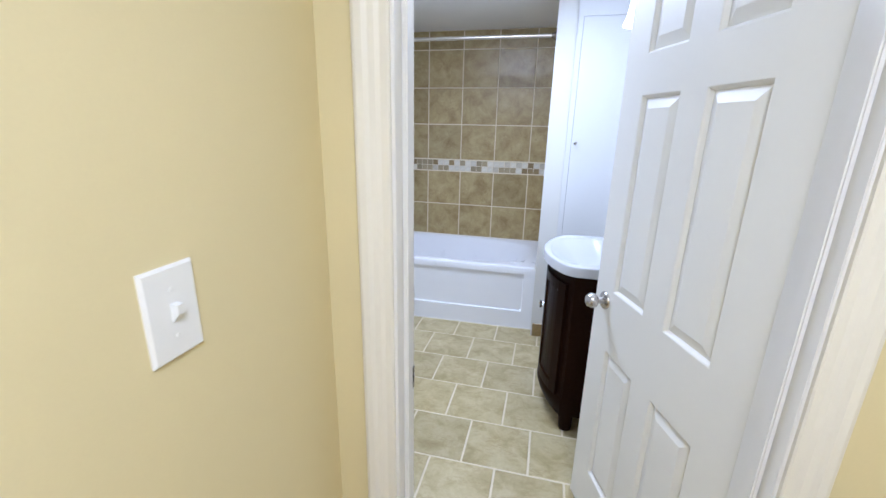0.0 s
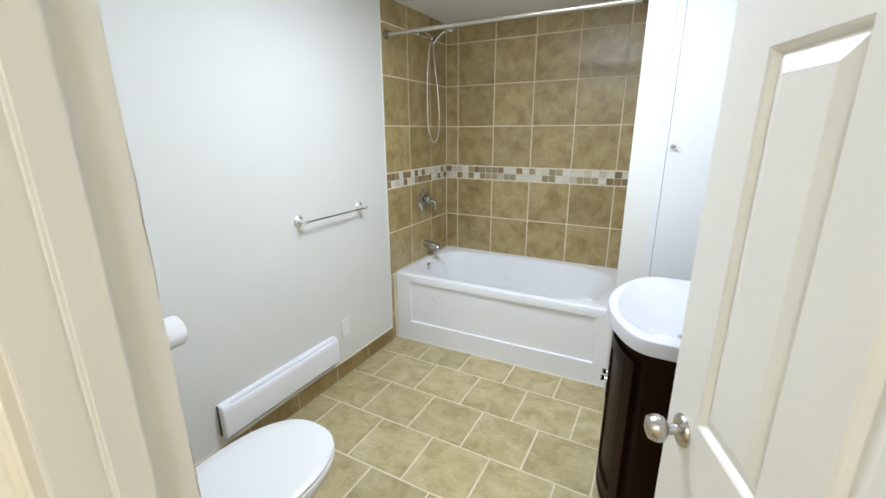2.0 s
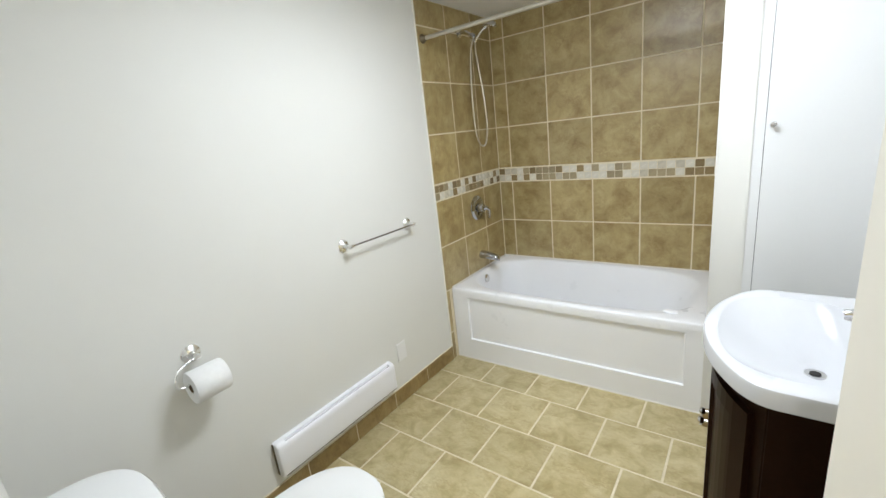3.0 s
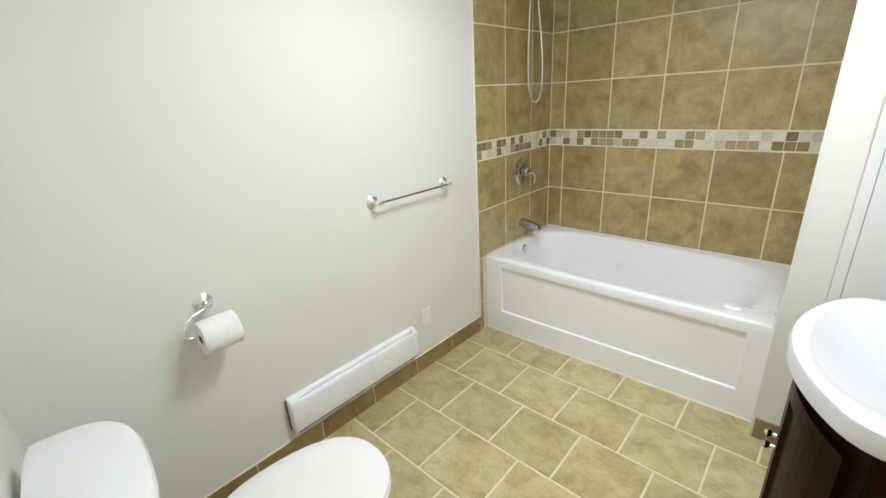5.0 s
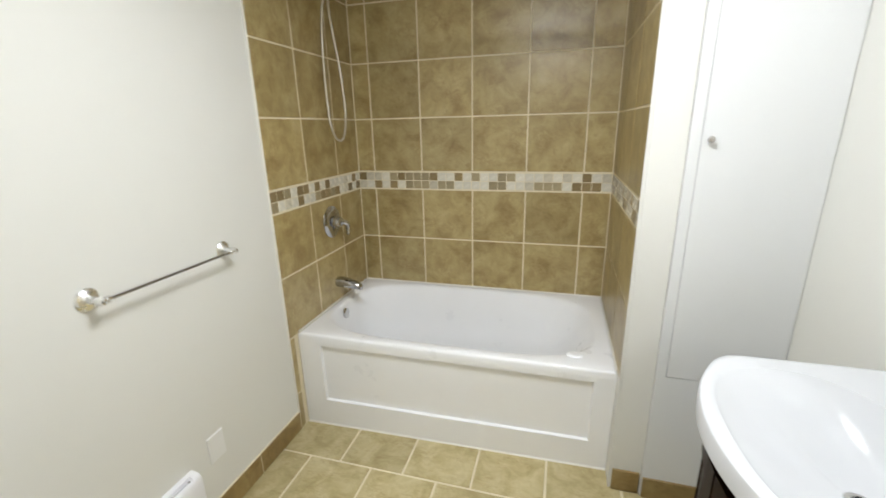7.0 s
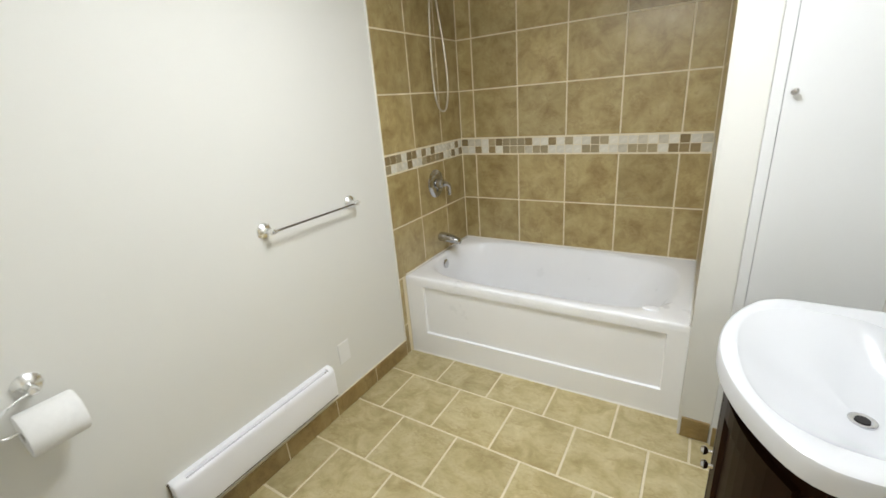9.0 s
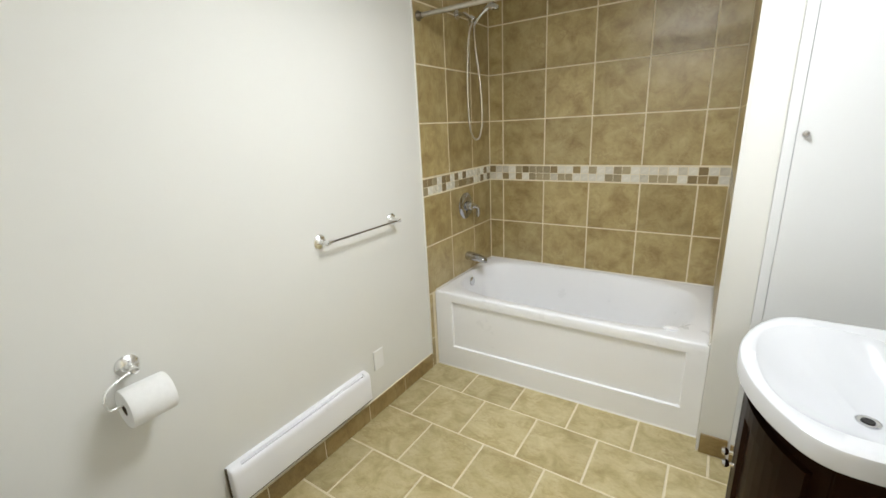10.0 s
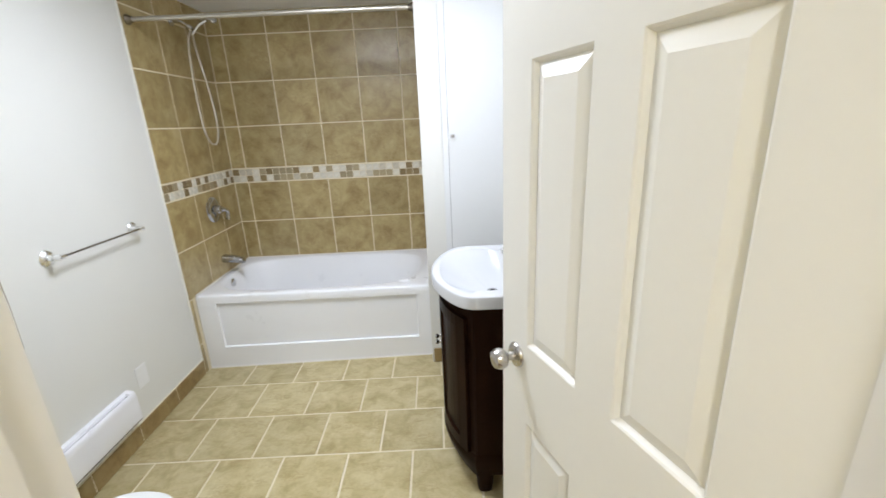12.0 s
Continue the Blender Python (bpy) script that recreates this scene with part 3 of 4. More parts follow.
def hand_shower():
    top = empty("hand_shower", "chrome hand shower with a looped metal hose", "shower")
    part("wall_flange", lathe([(0.030, 0), (0.029, 0.004), (0.014, 0.012)], (FACE, -0.415, 2.185), (1, 0, 0)), CHROME, top)
    part("shower_arm", tube(smooth_line([(FACE, -0.415, 2.185), (0.06, -0.415, 2.180), (0.105, -0.415, 2.152)], 6), 0.0105), CHROME, top)
    part("bracket", lathe([(0.013, 0), (0.018, 0.006), (0.018, 0.030), (0.013, 0.036)], (0.098, -0.415, 2.155), (0.8, 0, -0.6)), CHROME, top)
    part("handset", tube(smooth_line([(0.122, -0.410, 2.110), (0.150, -0.410, 2.140), (0.190, -0.410, 2.172), (0.235, -0.410, 2.192), (0.255, -0.410, 2.190)], 6), [0.010 + 0.012 * max(0, (i - 10) / 14) for i in range(25)]), CHROME, top)
    part("spray_face", lathe([(0.030, 0), (0.034, 0.006), (0.030, 0.020), (0.018, 0.028)], (0.252, -0.410, 2.172), (0.25, 0, 1)), CHROME, top)
    hose = smooth_line([(0.118, -0.415, 2.130), (0.092, -0.418, 2.06), (0.078, -0.420, 1.90), (0.074, -0.420, 1.70), (0.084, -0.425, 1.54), (0.108, -0.430, 1.468), (0.132, -0.430, 1.447),
                        (0.156, -0.430, 1.462), (0.172, -0.428, 1.53), (0.174, -0.424, 1.63), (0.160, -0.420, 1.80), (0.136, -0.415, 1.96), (0.124, -0.411, 2.06), (0.126, -0.410, 2.115)], 24)
    part("hose", tube(hose, [0.0064 if i % 2 else 0.0050 for i in range(len(hose))], 10), ROD_METAL, top, "ribbed metal hose")


def shower_valve():
    top = empty("shower_valve", "chrome single-lever shower valve on a round plate", "valve")
    y, z = -0.380, 1.003
    part("escutcheon", lathe([(0.090, 0), (0.090, 0.003), (0.082, 0.010), (0.052, 0.017), (0.034, 0.019)], (FACE, y, z), (1, 0, 0), 40), FITTING_CHROME, top)
    part("hub", lathe([(0.034, 0.015), (0.033, 0.045), (0.027, 0.058), (0.006, 0.063)], (FACE, y, z), (1, 0, 0)), FITTING_CHROME, top)
    part("lever", tube(smooth_line([(0.060, y, z), (0.072, y + 0.020, z - 0.004), (0.078, y + 0.048, z - 0.022), (0.074, y + 0.056, z - 0.062), (0.072, y + 0.054, z - 0.085)], 6), [0.017 - 0.007 * i / 24 for i in range(25)]), FITTING_CHROME, top)


def tub_spout():
    top = empty("tub_spout", "chrome bath spout with a rounded nose", "spout")
    y, z = -0.374, 0.640
    rings = []
    for x, r, dz in ((FACE, 0.035, 0), (0.02, 0.037, 0), (0.05, 0.036, -0.001), (0.09, 0.032, -0.006), (0.125, 0.028, -0.013), (0.150, 0.024, -0.021), (0.158, 0.016, -0.026)):
        rings.append([(x, y + r * math.cos(a), z + dz + r * 0.85 * math.sin(a)) for a in [2 * math.pi * i / 24 for i in range(24)]])
    part("spout_body", loft(rings), FITTING_CHROME, top)


shower_rod()
hand_shower()
shower_valve()
tub_spout()


# ---- towel bar, paper holder, outlet, heater on the long wall ----
def towel_bar():
    top = empty("towel_bar", "chrome towel bar on two round posts", "towel bar")
    z, ya, yb = 1.066, -1.660, -1.166
    for y, s in ((ya, 1), (yb, -1)):
        post = part("post", lathe([(0.034, 0), (0.034, 0.004), (0.029, 0.010), (0.013, 0.017), (0.009, 0.034), (0.012, 0.044), (0.013, 0.056), (0.009, 0.066), (0.002, 0.069)], (0, y, z), (1, 0, 0), 32), NICKEL, top, "chrome round post")
        part("bar_end", lathe([(0.006, 0), (0.010, 0.004), (0.010, 0.012), (0.006, 0.018)], (0.056, y + s * 0.008, z), (0, s, 0), 20), NICKEL, post)
    part("bar", tube([(0.056, ya, z), (0.056, yb, z)], 0.0055, 14), FITTING_CHROME, top)


def paper_holder():
    top = empty("paper_holder", "chrome toilet paper holder with a bent wire arm", "paper holder")
    y, z = -2.444, 0.873
    part("wall_plate", lathe([(0.034, 0), (0.034, 0.004), (0.029, 0.010), (0.013, 0.016), (0.010, 0.040), (0.013, 0.046), (0.0135, 0.054), (0.009, 0.062), (0.002, 0.064)], (0, y, z), (1, 0, 0), 32), NICKEL, top)
    arm = smooth_line([(0.050, y, z), (0.056, y - 0.035, z - 0.006), (0.066, y - 0.074, z - 0.018), (0.076, y - 0.092, z - 0.036), (0.082, y - 0.095, z - 0.060), (0.084, y - 0.088, z - 0.073), (0.084, y - 0.06, z - 0.075), (0.084, y + 0.064, z - 0.073)], 8)
    part("arm", tube(arm, 0.0042, 10), NICKEL, top)
    part("arm_tip", lathe([(0.004, 0), (0.007, 0.003), (0.007, 0.008), (0.003, 0.011)], (0.084, y + 0.060, z - 0.073), (0, 1, 0), 16), NICKEL, top)


def paper_roll():
    y0, y1, c = -2.502, -2.382, (0.084, 0.783)
    top = empty("paper_roll", "full roll of white toilet paper on its holder", "toilet paper")
    R, r, n = 0.060, 0.019, 48
    rings = []
    for rad, y in ((r, y0), (R - 0.002, y0), (R, y0 + 0.003), (R, y1 - 0.003), (R - 0.002, y1), (r, y1), (r, y0)):
        rings.append([(c[0] + rad * math.cos(2 * math.pi * i / n), y, c[1] + rad * math.sin(2 * math.pi * i / n)) for i in range(n)])
    part("paper", loft(rings, caps=(False, False)), PAPER, top)
    core = bmesh.new()
    loft([[(c[0] + rad * math.cos(2 * math.pi * i / 24), y, c[1] + rad * math.sin(2 * math.pi * i / 24)) for i in range(24)] for rad, y in ((r - 0.0002, y0 + 0.001), (r - 0.0002, y1 - 0.001), (r - 0.0015, y1 - 0.001), (r - 0.0015, y0 + 0.001))], core, caps=(False, False))
    part("core", core, CARD, top, "brown card core")


def wall_plate(name, label, place, w, h):
    """A flat electrical plate; place maps (across, up, out) to the world."""
    top = empty(name, label, "wall plate")
    rings = []
    for inset, d in ((0, 0), (0, 0.003), (0.003, 0.006)):
        rings.append([place(a * (w / 2 - inset), b * (h / 2 - inset), d) for a, b in ((-1, -1), (1, -1), (1, 1), (-1, 1))])
    part("cover", loft(rings), PLATE, top, smooth=False)
    return top


def heater():
    top = empty("baseboard_heater", "white enamelled electric baseboard heater on the wall", "heater")
    y0, y1 = -2.246, -1.484
    slotted = [(0, 0.112), (0.046, 0.112), (0.056, 0.118), (0.060, 0.130), (0.060, 0.200), (0.060, 0.262), (0.058, 0.284), (0.053, 0.291), (0.044, 0.2945), (0.036, 0.290), (0.024, 0.290), (0.022, 0.302), (0.014, 0.307), (0, 0.308)]
    plain = [(0, 0.112), (0.046, 0.112), (0.056, 0.118), (0.060, 0.130), (0.060, 0.200), (0.060, 0.262), (0.058, 0.284), (0.054, 0.292), (0.049, 0.298), (0.043, 0.302), (0.034, 0.305), (0.022, 0.307), (0.014, 0.3075), (0, 0.308)]
    rings = []
    for y, shape, k in ((y0, plain, 0.86), (y0 + 0.002, plain, 0.93), (y0 + 0.006, plain, 0.975), (y0 + 0.014, plain, 1), (y0 + 0.046, plain, 1), (y0 + 0.049, slotted, 1),
                        (y1 - 0.033, slotted, 1), (y1 - 0.030, plain, 1), (y1 - 0.014, plain, 1), (y1 - 0.006, plain, 0.975), (y1 - 0.002, plain, 0.93), (y1, plain, 0.86)):
        rings.append([(x * k * 0.76, y, 0.234 + (z - 0.21) * 0.88 * (0.5 + 0.5 * k)) for x, z in shape])
    part("body", loft(rings), ENAMEL, top)
    # Grey fill: the recess's shading is in its colour.
    part("slot", box(0.0185, 0.0275, y0 + 0.051, y1 - 0.035, 0.297, 0.3045), SLOT_SHADE, top, "grey strip for the shade in the warm-air slot", smooth=False)
    # Solid dark strip drawn as the shadow between heater end and wall.
    part("end_gap", box(0.0005, 0.012, y0 - 0.003, y0 + 0.004, 0.158, 0.316), DARK_METAL, top, "dark strip for the shadow behind the heater's end", smooth=False)
    # The front panel's shadow line, put in as a thin dark strip.
    part("lower_seam", box(0.0405, 0.0458, y0 + 0.012, y1 - 0.012, 0.1555, 0.1585), DARK_METAL, top, "dark strip for the shadow line above the lower lip", smooth=False)
    part("screw", lathe([(0.004, 0), (0.004, 0.001), (0.001, 0.0018)], (0.024, y1 - 0.040, 0.3046), (0.1, 0, 1), 12), DARK_METAL, top, "small dark screw")


towel_bar()
paper_holder()
paper_roll()
outlet = wall_plate("blank_plate", "blank white wall plate above the baseboard tiles", lambda u, v, d: (d, -1.369 + u, 0.324 + v), 0.076, 0.114)
heater()
switch = wall_plate("light_switch", "cream light switch plate on the yellow wall", lambda u, v, d: (HALL_L + d, -3.4624 + u, 1.3066 + v), 0.073, 0.117)
bm = bmesh.new()
loft([[(HALL_L + d, -3.4624 + a * w, 1.3066 + b * h + s) for a, b in ((-1, -1), (1, -1), (1, 1), (-1, 1))] for w, h, d, s in ((0.005, 0.0125, 0.0055, 0), (0.004, 0.006, 0.016, 0.006))], bm)
part("toggle", bm, PLATE, switch, "cream toggle", smooth=False)
for dz in (-0.03, 0.03):
    part("screw", lathe([(0.003, 0), (0.003, 0.0008), (0.001, 0.0012)], (HALL_L + 0.006, -3.4624, 1.3066 + dz), (1, 0, 0), 10), PLATE, switch)


# ---- toilet ----
def toilet():
    top = empty("toilet", "white two-piece toilet with a closed lid", "toilet")
    cx, back = 0.535, DOOR_IN + 0.014

    def tank_ring(z, w, depth, power=3.0):
        out = []
        for i in range(56):
            a = 2 * math.pi * i / 56
            c, s = math.cos(a), math.sin(a)
            x = w * math.copysign(abs(c) ** (2 / power), c)
            y = depth * abs(s) ** (2 / 2.6) if s > 0 else -0.03 * abs(s) ** 0.3
            out.append((cx + x, back + 0.03 + y, z))
        return out
    part("tank", loft([tank_ring(0.375, 0.165, 0.120), tank_ring(0.40, 0.180, 0.132), tank_ring(0.58, 0.205, 0.152), tank_ring(0.730, 0.212, 0.160)]), PORCELAIN, top)
    part("tank_lid", loft([tank_ring(0.730, 0.220, 0.168), tank_ring(0.734, 0.228, 0.174), tank_ring(0.752, 0.229, 0.175), tank_ring(0.761, 0.223, 0.169), tank_ring(0.765, 0.200, 0.150), tank_ring(0.767, 0.10, 0.07)]), PORCELAIN, top)
    lever = part("flush_lever", lathe([(0.012, 0), (0.012, 0.008), (0.006, 0.014)], (cx - 0.13, back + 0.172, 0.665), (0, 1, 0), 18), CHROME, top, "chrome flush lever")
    part("lever_arm", tube([(cx - 0.13, back + 0.184, 0.665), (cx - 0.06, back + 0.188, 0.655)], [0.006, 0.008]), CHROME, lever)
    by = back + 0.426
    tank_x, cx = cx, cx + 0.052
    rings = [super_ring(cx, by - 0.09, 0.0, 0.105, 0.20, 0.20, 2.8), super_ring(cx, by - 0.09, 0.03, 0.102, 0.20, 0.195, 2.6), super_ring(cx, by - 0.09, 0.06, 0.092, 0.19, 0.180, 2.4),
             super_ring(cx, by - 0.07, 0.15, 0.095, 0.20, 0.185, 2.3), super_ring(cx, by - 0.04, 0.24, 0.130, 0.22, 0.225, 2.2), super_ring(cx, by - 0.02, 0.32, 0.168, 0.24, 0.265, 2.2),
             super_ring(cx, by, 0.365, 0.190, 0.25, 0.286, 2.2), super_ring(cx, by, 0.385, 0.191, 0.25, 0.287, 2.2), super_ring(cx, by, 0.390, 0.186, 0.245, 0.283, 2.2)]
    part("bowl", loft(rings), PORCELAIN, top)
    part("bowl_shelf", box(cx - 0.145, cx + 0.145, back + 0.005, back + 0.24, 0.33, 0.378), PORCELAIN, top, bevel=0.012)
    part("seat", loft([super_ring(cx, by + 0.002, 0.392, 0.194, 0.215, 0.290), super_ring(cx, by + 0.002, 0.398, 0.199, 0.218, 0.294), super_ring(cx, by + 0.002, 0.408, 0.198, 0.217, 0.293), super_ring(cx, by + 0.002, 0.411, 0.190, 0.21, 0.287)]), SEAT_PLASTIC, top)
    part("lid", loft([super_ring(cx, by + 0.002, 0.4125, 0.190, 0.213, 0.286), super_ring(cx, by + 0.002, 0.416, 0.196, 0.216, 0.292), super_ring(cx, by + 0.002, 0.424, 0.196, 0.216, 0.292),
                      super_ring(cx, by + 0.002, 0.430, 0.186, 0.207, 0.282), super_ring(cx, by + 0.002, 0.4325, 0.14, 0.17, 0.23), super_ring(cx, by + 0.002, 0.434, 0.05, 0.06, 0.08)]), SEAT_PLASTIC, top)
    for x in (-0.075, 0.075):
        part("lid_hinge", lathe([(0.014, 0), (0.014, 0.03)], (cx + x - 0.015, by - 0.222, 0.405), (1, 0, 0), 16), SEAT_PLASTIC, top)
    for ob in top.children:
        if ob.name.split(".")[0] in ("bowl", "bowl_shelf", "seat", "lid", "lid_hinge"):
            ob.data.transform(Matrix.Translation((0, 0.016, 0)) @ Matrix.Diagonal((1, 1, 1.06, 1)))
        elif ob.name.split(".")[0] in ("tank", "tank_lid", "flush_lever"):
            raised = Matrix.Translation((tank_x, 0, 0.375)) @ Matrix.Diagonal((1.045, 1, 1.12, 1)) @ Matrix.Translation((-tank_x, 0, -0.375))
            ob.data.transform(raised)
            for arm in ob.children:
                arm.data.transform(raised)
    hub = Vector((tank_x, back, 0))
    top.matrix_world = Matrix.Translation(hub) @ pose(0, 0, 0, 0, 0, -3.8) @ Matrix.Translation(-hub)
    for x in (-0.085, 0.085):
        part("bolt_cap", lathe([(0.014, 0), (0.013, 0.012), (0.004, 0.018)], (cx + x * 1.25, by - 0.13, 0.0), (0, 0, 1), 16), SEAT_PLASTIC, top)


toilet()


# ---- washstand ----
VC = -1.613                                  # middle of the washstand


def bow_outline(half, x_side, x_apex, x_wall, n=28, corner=0.0):
    """Straight sides from the wall and a bowed front, counted from the wall at low y."""
    sag = x_side - x_apex
    R = (half * half + sag * sag) / (2 * sag)
    a = math.asin(half / R)
    arc = [(x_apex + R - R * math.cos(-a + 2 * a * i / n), VC + R * math.sin(-a + 2 * a * i / n)) for i in range(n + 1)]
    if not corner:
        return [(x_wall, VC - half), *arc, (x_wall, VC + half)]
    # rounded corners where the bow meets the straight sides
    ends = []
    for tip, inner, way in ((arc[0], arc[3], -1), (arc[-1], arc[-4], 1)):
        start = (tip[0] + corner, tip[1])
        ends.append([tuple((1 - k) ** 2 * p + 2 * k * (1 - k) * q + k * k * w for p, q, w in zip(start, tip, inner)) for k in [i / 8 for i in range(9)]])
    return [(x_wall, VC - half), *ends[0], *arc[4:-4], *reversed(ends[1]), (x_wall, VC + half)]


def vanity():
    top = empty("vanity_cabinet", "dark espresso bow-front washstand cabinet with two doors", "cabinet")
    half, side, apex, wall = 0.290, 1.700, 1.592, ROOM_X - 0.002
    body = bow_outline(half, side, apex, wall)
    base = bow_outline(half + 0.004, side - 0.006, apex - 0.018, wall)
    part("body", loft([[(x, y, z) for x, y in body] for z in (0.135, 0.873)], caps=(True, False)), ESPRESSO, top, bevel=0.003)
    part("base_moulding", loft([[(x, y, z) for x, y in o] for o, z in ((body, 0.205), (bow_outline(half + 0.003, side - 0.004, apex - 0.008, wall), 0.195), (base, 0.175), (base, 0.160), (bow_outline(half + 0.002, side - 0.002, apex - 0.008, wall), 0.130), (bow_outline(half, side, apex + 0.008, wall), 0.100), (bow_outline(half - 0.01, side + 0.01, apex + 0.02, wall), 0.095))]), ESPRESSO, top)
    for y, x in ((VC - half + 0.040, side + 0.036), (VC + half - 0.040, side + 0.036), (VC - half + 0.040, wall - 0.045), (VC + half - 0.040, wall - 0.045)):
        part("foot", loft([super_ring(x, y, z, r, r, r, 3.0, 28) for z, r in ((0.0, 0.026), (0.006, 0.031), (0.030, 0.034), (0.070, 0.036), (0.100, 0.040), (0.135, 0.040))]), ESPRESSO, top)
    sag = side - apex
    R = (half * half + sag * sag) / (2 * sag)

    def front(y, out):
        yy = y - VC
        d = math.sqrt(R * R - yy * yy)
        nx, ny = -d / R, yy / R
        return apex + R - d + nx * out, y + ny * out
    for s in (-1, 1):
        z0, z1 = 0.205, 0.817
        ya, yb = sorted((VC + s * 0.004, VC + s * 0.262))
        bm = bmesh.new()

        def place(u, v, d):
            x, y = front(u, 0.017 + d)
            return (x, y, v)
        span = yb - ya
        us = [ya, ya + 0.045, *[ya + 0.045 + (span - 0.09) * k / 6 for k in range(1, 6)], yb - 0.045, yb]
        vs = [z0, z0 + 0.05, z1 - 0.05, z1]
        grid = {}
        for i, u in enumerate(us):
            for j, v in enumerate(vs):
                grid[i, j] = bm.verts.new(place(u, v, 0))
        inner = {}
        for i in range(1, len(us) - 1):
            for j in (1, 2):
                shift_u = 0.008 if i == 1 else -0.008 if i == len(us) - 2 else 0
                shift_v = 0.008 if j == 1 else -0.008
                inner[i, j] = bm.verts.new(place(us[i] + shift_u, vs[j] + shift_v, -0.010))
        for i in range(len(us) - 1):
            for j in range(3):
                if j == 1 and 0 < i < len(us) - 2:
                    bm.faces.new((inner[i, 1], inner[i + 1, 1], inner[i + 1, 2], inner[i, 2]))
                    bm.faces.new((grid[i, 1], grid[i + 1, 1], inner[i + 1, 1], inner[i, 1]))
                    bm.faces.new((grid[i, 2], grid[i + 1, 2], inner[i + 1, 2], inner[i, 2]))
                    continue
                bm.faces.new((grid[i, j], grid[i + 1, j], grid[i + 1, j + 1], grid[i, j + 1]))
        for i in (1, len(us) - 2):
            bm.faces.new((grid[i, 1], grid[i, 2], inner[i, 2], inner[i, 1]))
        low = [[(*front(u, 0.0), v) for u in us] for v in (z0, z1)]
        for j, row in ((0, low[0]), (3, low[1])):
            vb = [bm.verts.new(p) for p in row]
            for i in range(len(us) - 1):
                bm.faces.new((grid[i, j], grid[i + 1, j], vb[i + 1], vb[i]))
        for i in (0, len(us) - 1):
            vb = [bm.verts.new((*front(us[i], 0.0), v)) for v in vs]
            for j in range(3):
                bm.faces.new((grid[i, j], grid[i, j + 1], vb[j + 1], vb[j]))
        door = part("cabinet_door", bm, ESPRESSO, top, smooth=False)
        ky = VC + s * 0.024
        kx, ky = front(ky, 0.017)
        part("knob", lathe([(0.006, 0), (0.005, 0.010), (0.010, 0.014), (0.012, 0.020), (0.009, 0.026), (0.002, 0.028)], (kx, ky, 0.590), (-1, 0, 0), 20), CHROME, door, "small chrome knob")


def basin_top():
    """The one-piece sink top: bowed deck, lip and bowl."""
    top = empty("sink_top", "white ceramic one-piece sink top with an oval bowl", "sink")
    out_line = bow_outline(0.320, 1.672, 1.548, ROOM_X - 0.001, 40, 0.045)
    cx, cy, zt = 1.755, VC, 0.925
    angles = sorted([2 * math.pi * i / 100 for i in range(100)] + [math.atan2(py - cy, px - cx) % (2 * math.pi) for px, py in (out_line[0], out_line[1], out_line[-1], out_line[-2])])

    def outer(inset, z):
        return [(cx + (reach(out_line, cx, cy, a) - inset) * math.cos(a), cy + (reach(out_line, cx, cy, a) - inset) * math.sin(a), z) for a in angles]

    def hollow(k):
        """One ring of the bowl between its rim and the drain: a long gentle slope in front, a steep wall behind."""
        ring = []
        for a in angles:
            c, s = math.cos(a), math.sin(a)
            rx = 0.180 if c > 0 else 0.172
            r = min((abs(c / rx) ** 2.5 + abs(s / 0.262) ** 2.5) ** (-1 / 2.5), reach(out_line, cx, cy, a) - 0.026)
            x, y = cx + r * c, cy + r * s
            steep = 1.55 + 3.6 * max(0.0, 0.25 + 0.75 * c) ** 1.5
            lip = 0.0012 * min(1.0, (1 - k) / 0.035)
            ring.append((1.808 + (x - 1.808) * k, VC - 0.012 + (y - VC + 0.012) * k, zt - 0.001 - lip - 0.109 * (1 - k ** steep)))
        return ring
    rings = [outer(0.03, zt - 0.052), outer(0.004, zt - 0.052), outer(0, zt - 0.048), outer(0, zt - 0.012), outer(0.003, zt - 0.004), outer(0.010, zt),
             outer(0.020, zt)]
    rings += [hollow(k) for k in (1.0, 0.985, 0.965, 0.93, 0.88, 0.82, 0.75, 0.67, 0.58, 0.49, 0.40, 0.31, 0.22, 0.14, 0.07)]
    part("deck", loft(rings, caps=(False, True)), SINK_CERAMIC, top)
    drain = part("drain_ring", lathe([(0.0235, -0.004), (0.0235, 0.002), (0.020, 0.003), (0.012, 0.000)], (1.808, VC - 0.012, zt - 0.108)), CHROME, top, "chrome drain ring")
    part("drain_hole", lathe([(0.0125, 0), (0.0125, 0.0035)], (1.808, VC - 0.012, zt - 0.1085)), DARK, drain, "dark drain hole")
    part("overflow_hole", lathe([(0.0065, 0), (0.0065, 0.004)], (1.917, VC + 0.034, zt - 0.043), (-0.85, 0, 0.5), 18), DARK, top, "dark overflow hole")
    return zt


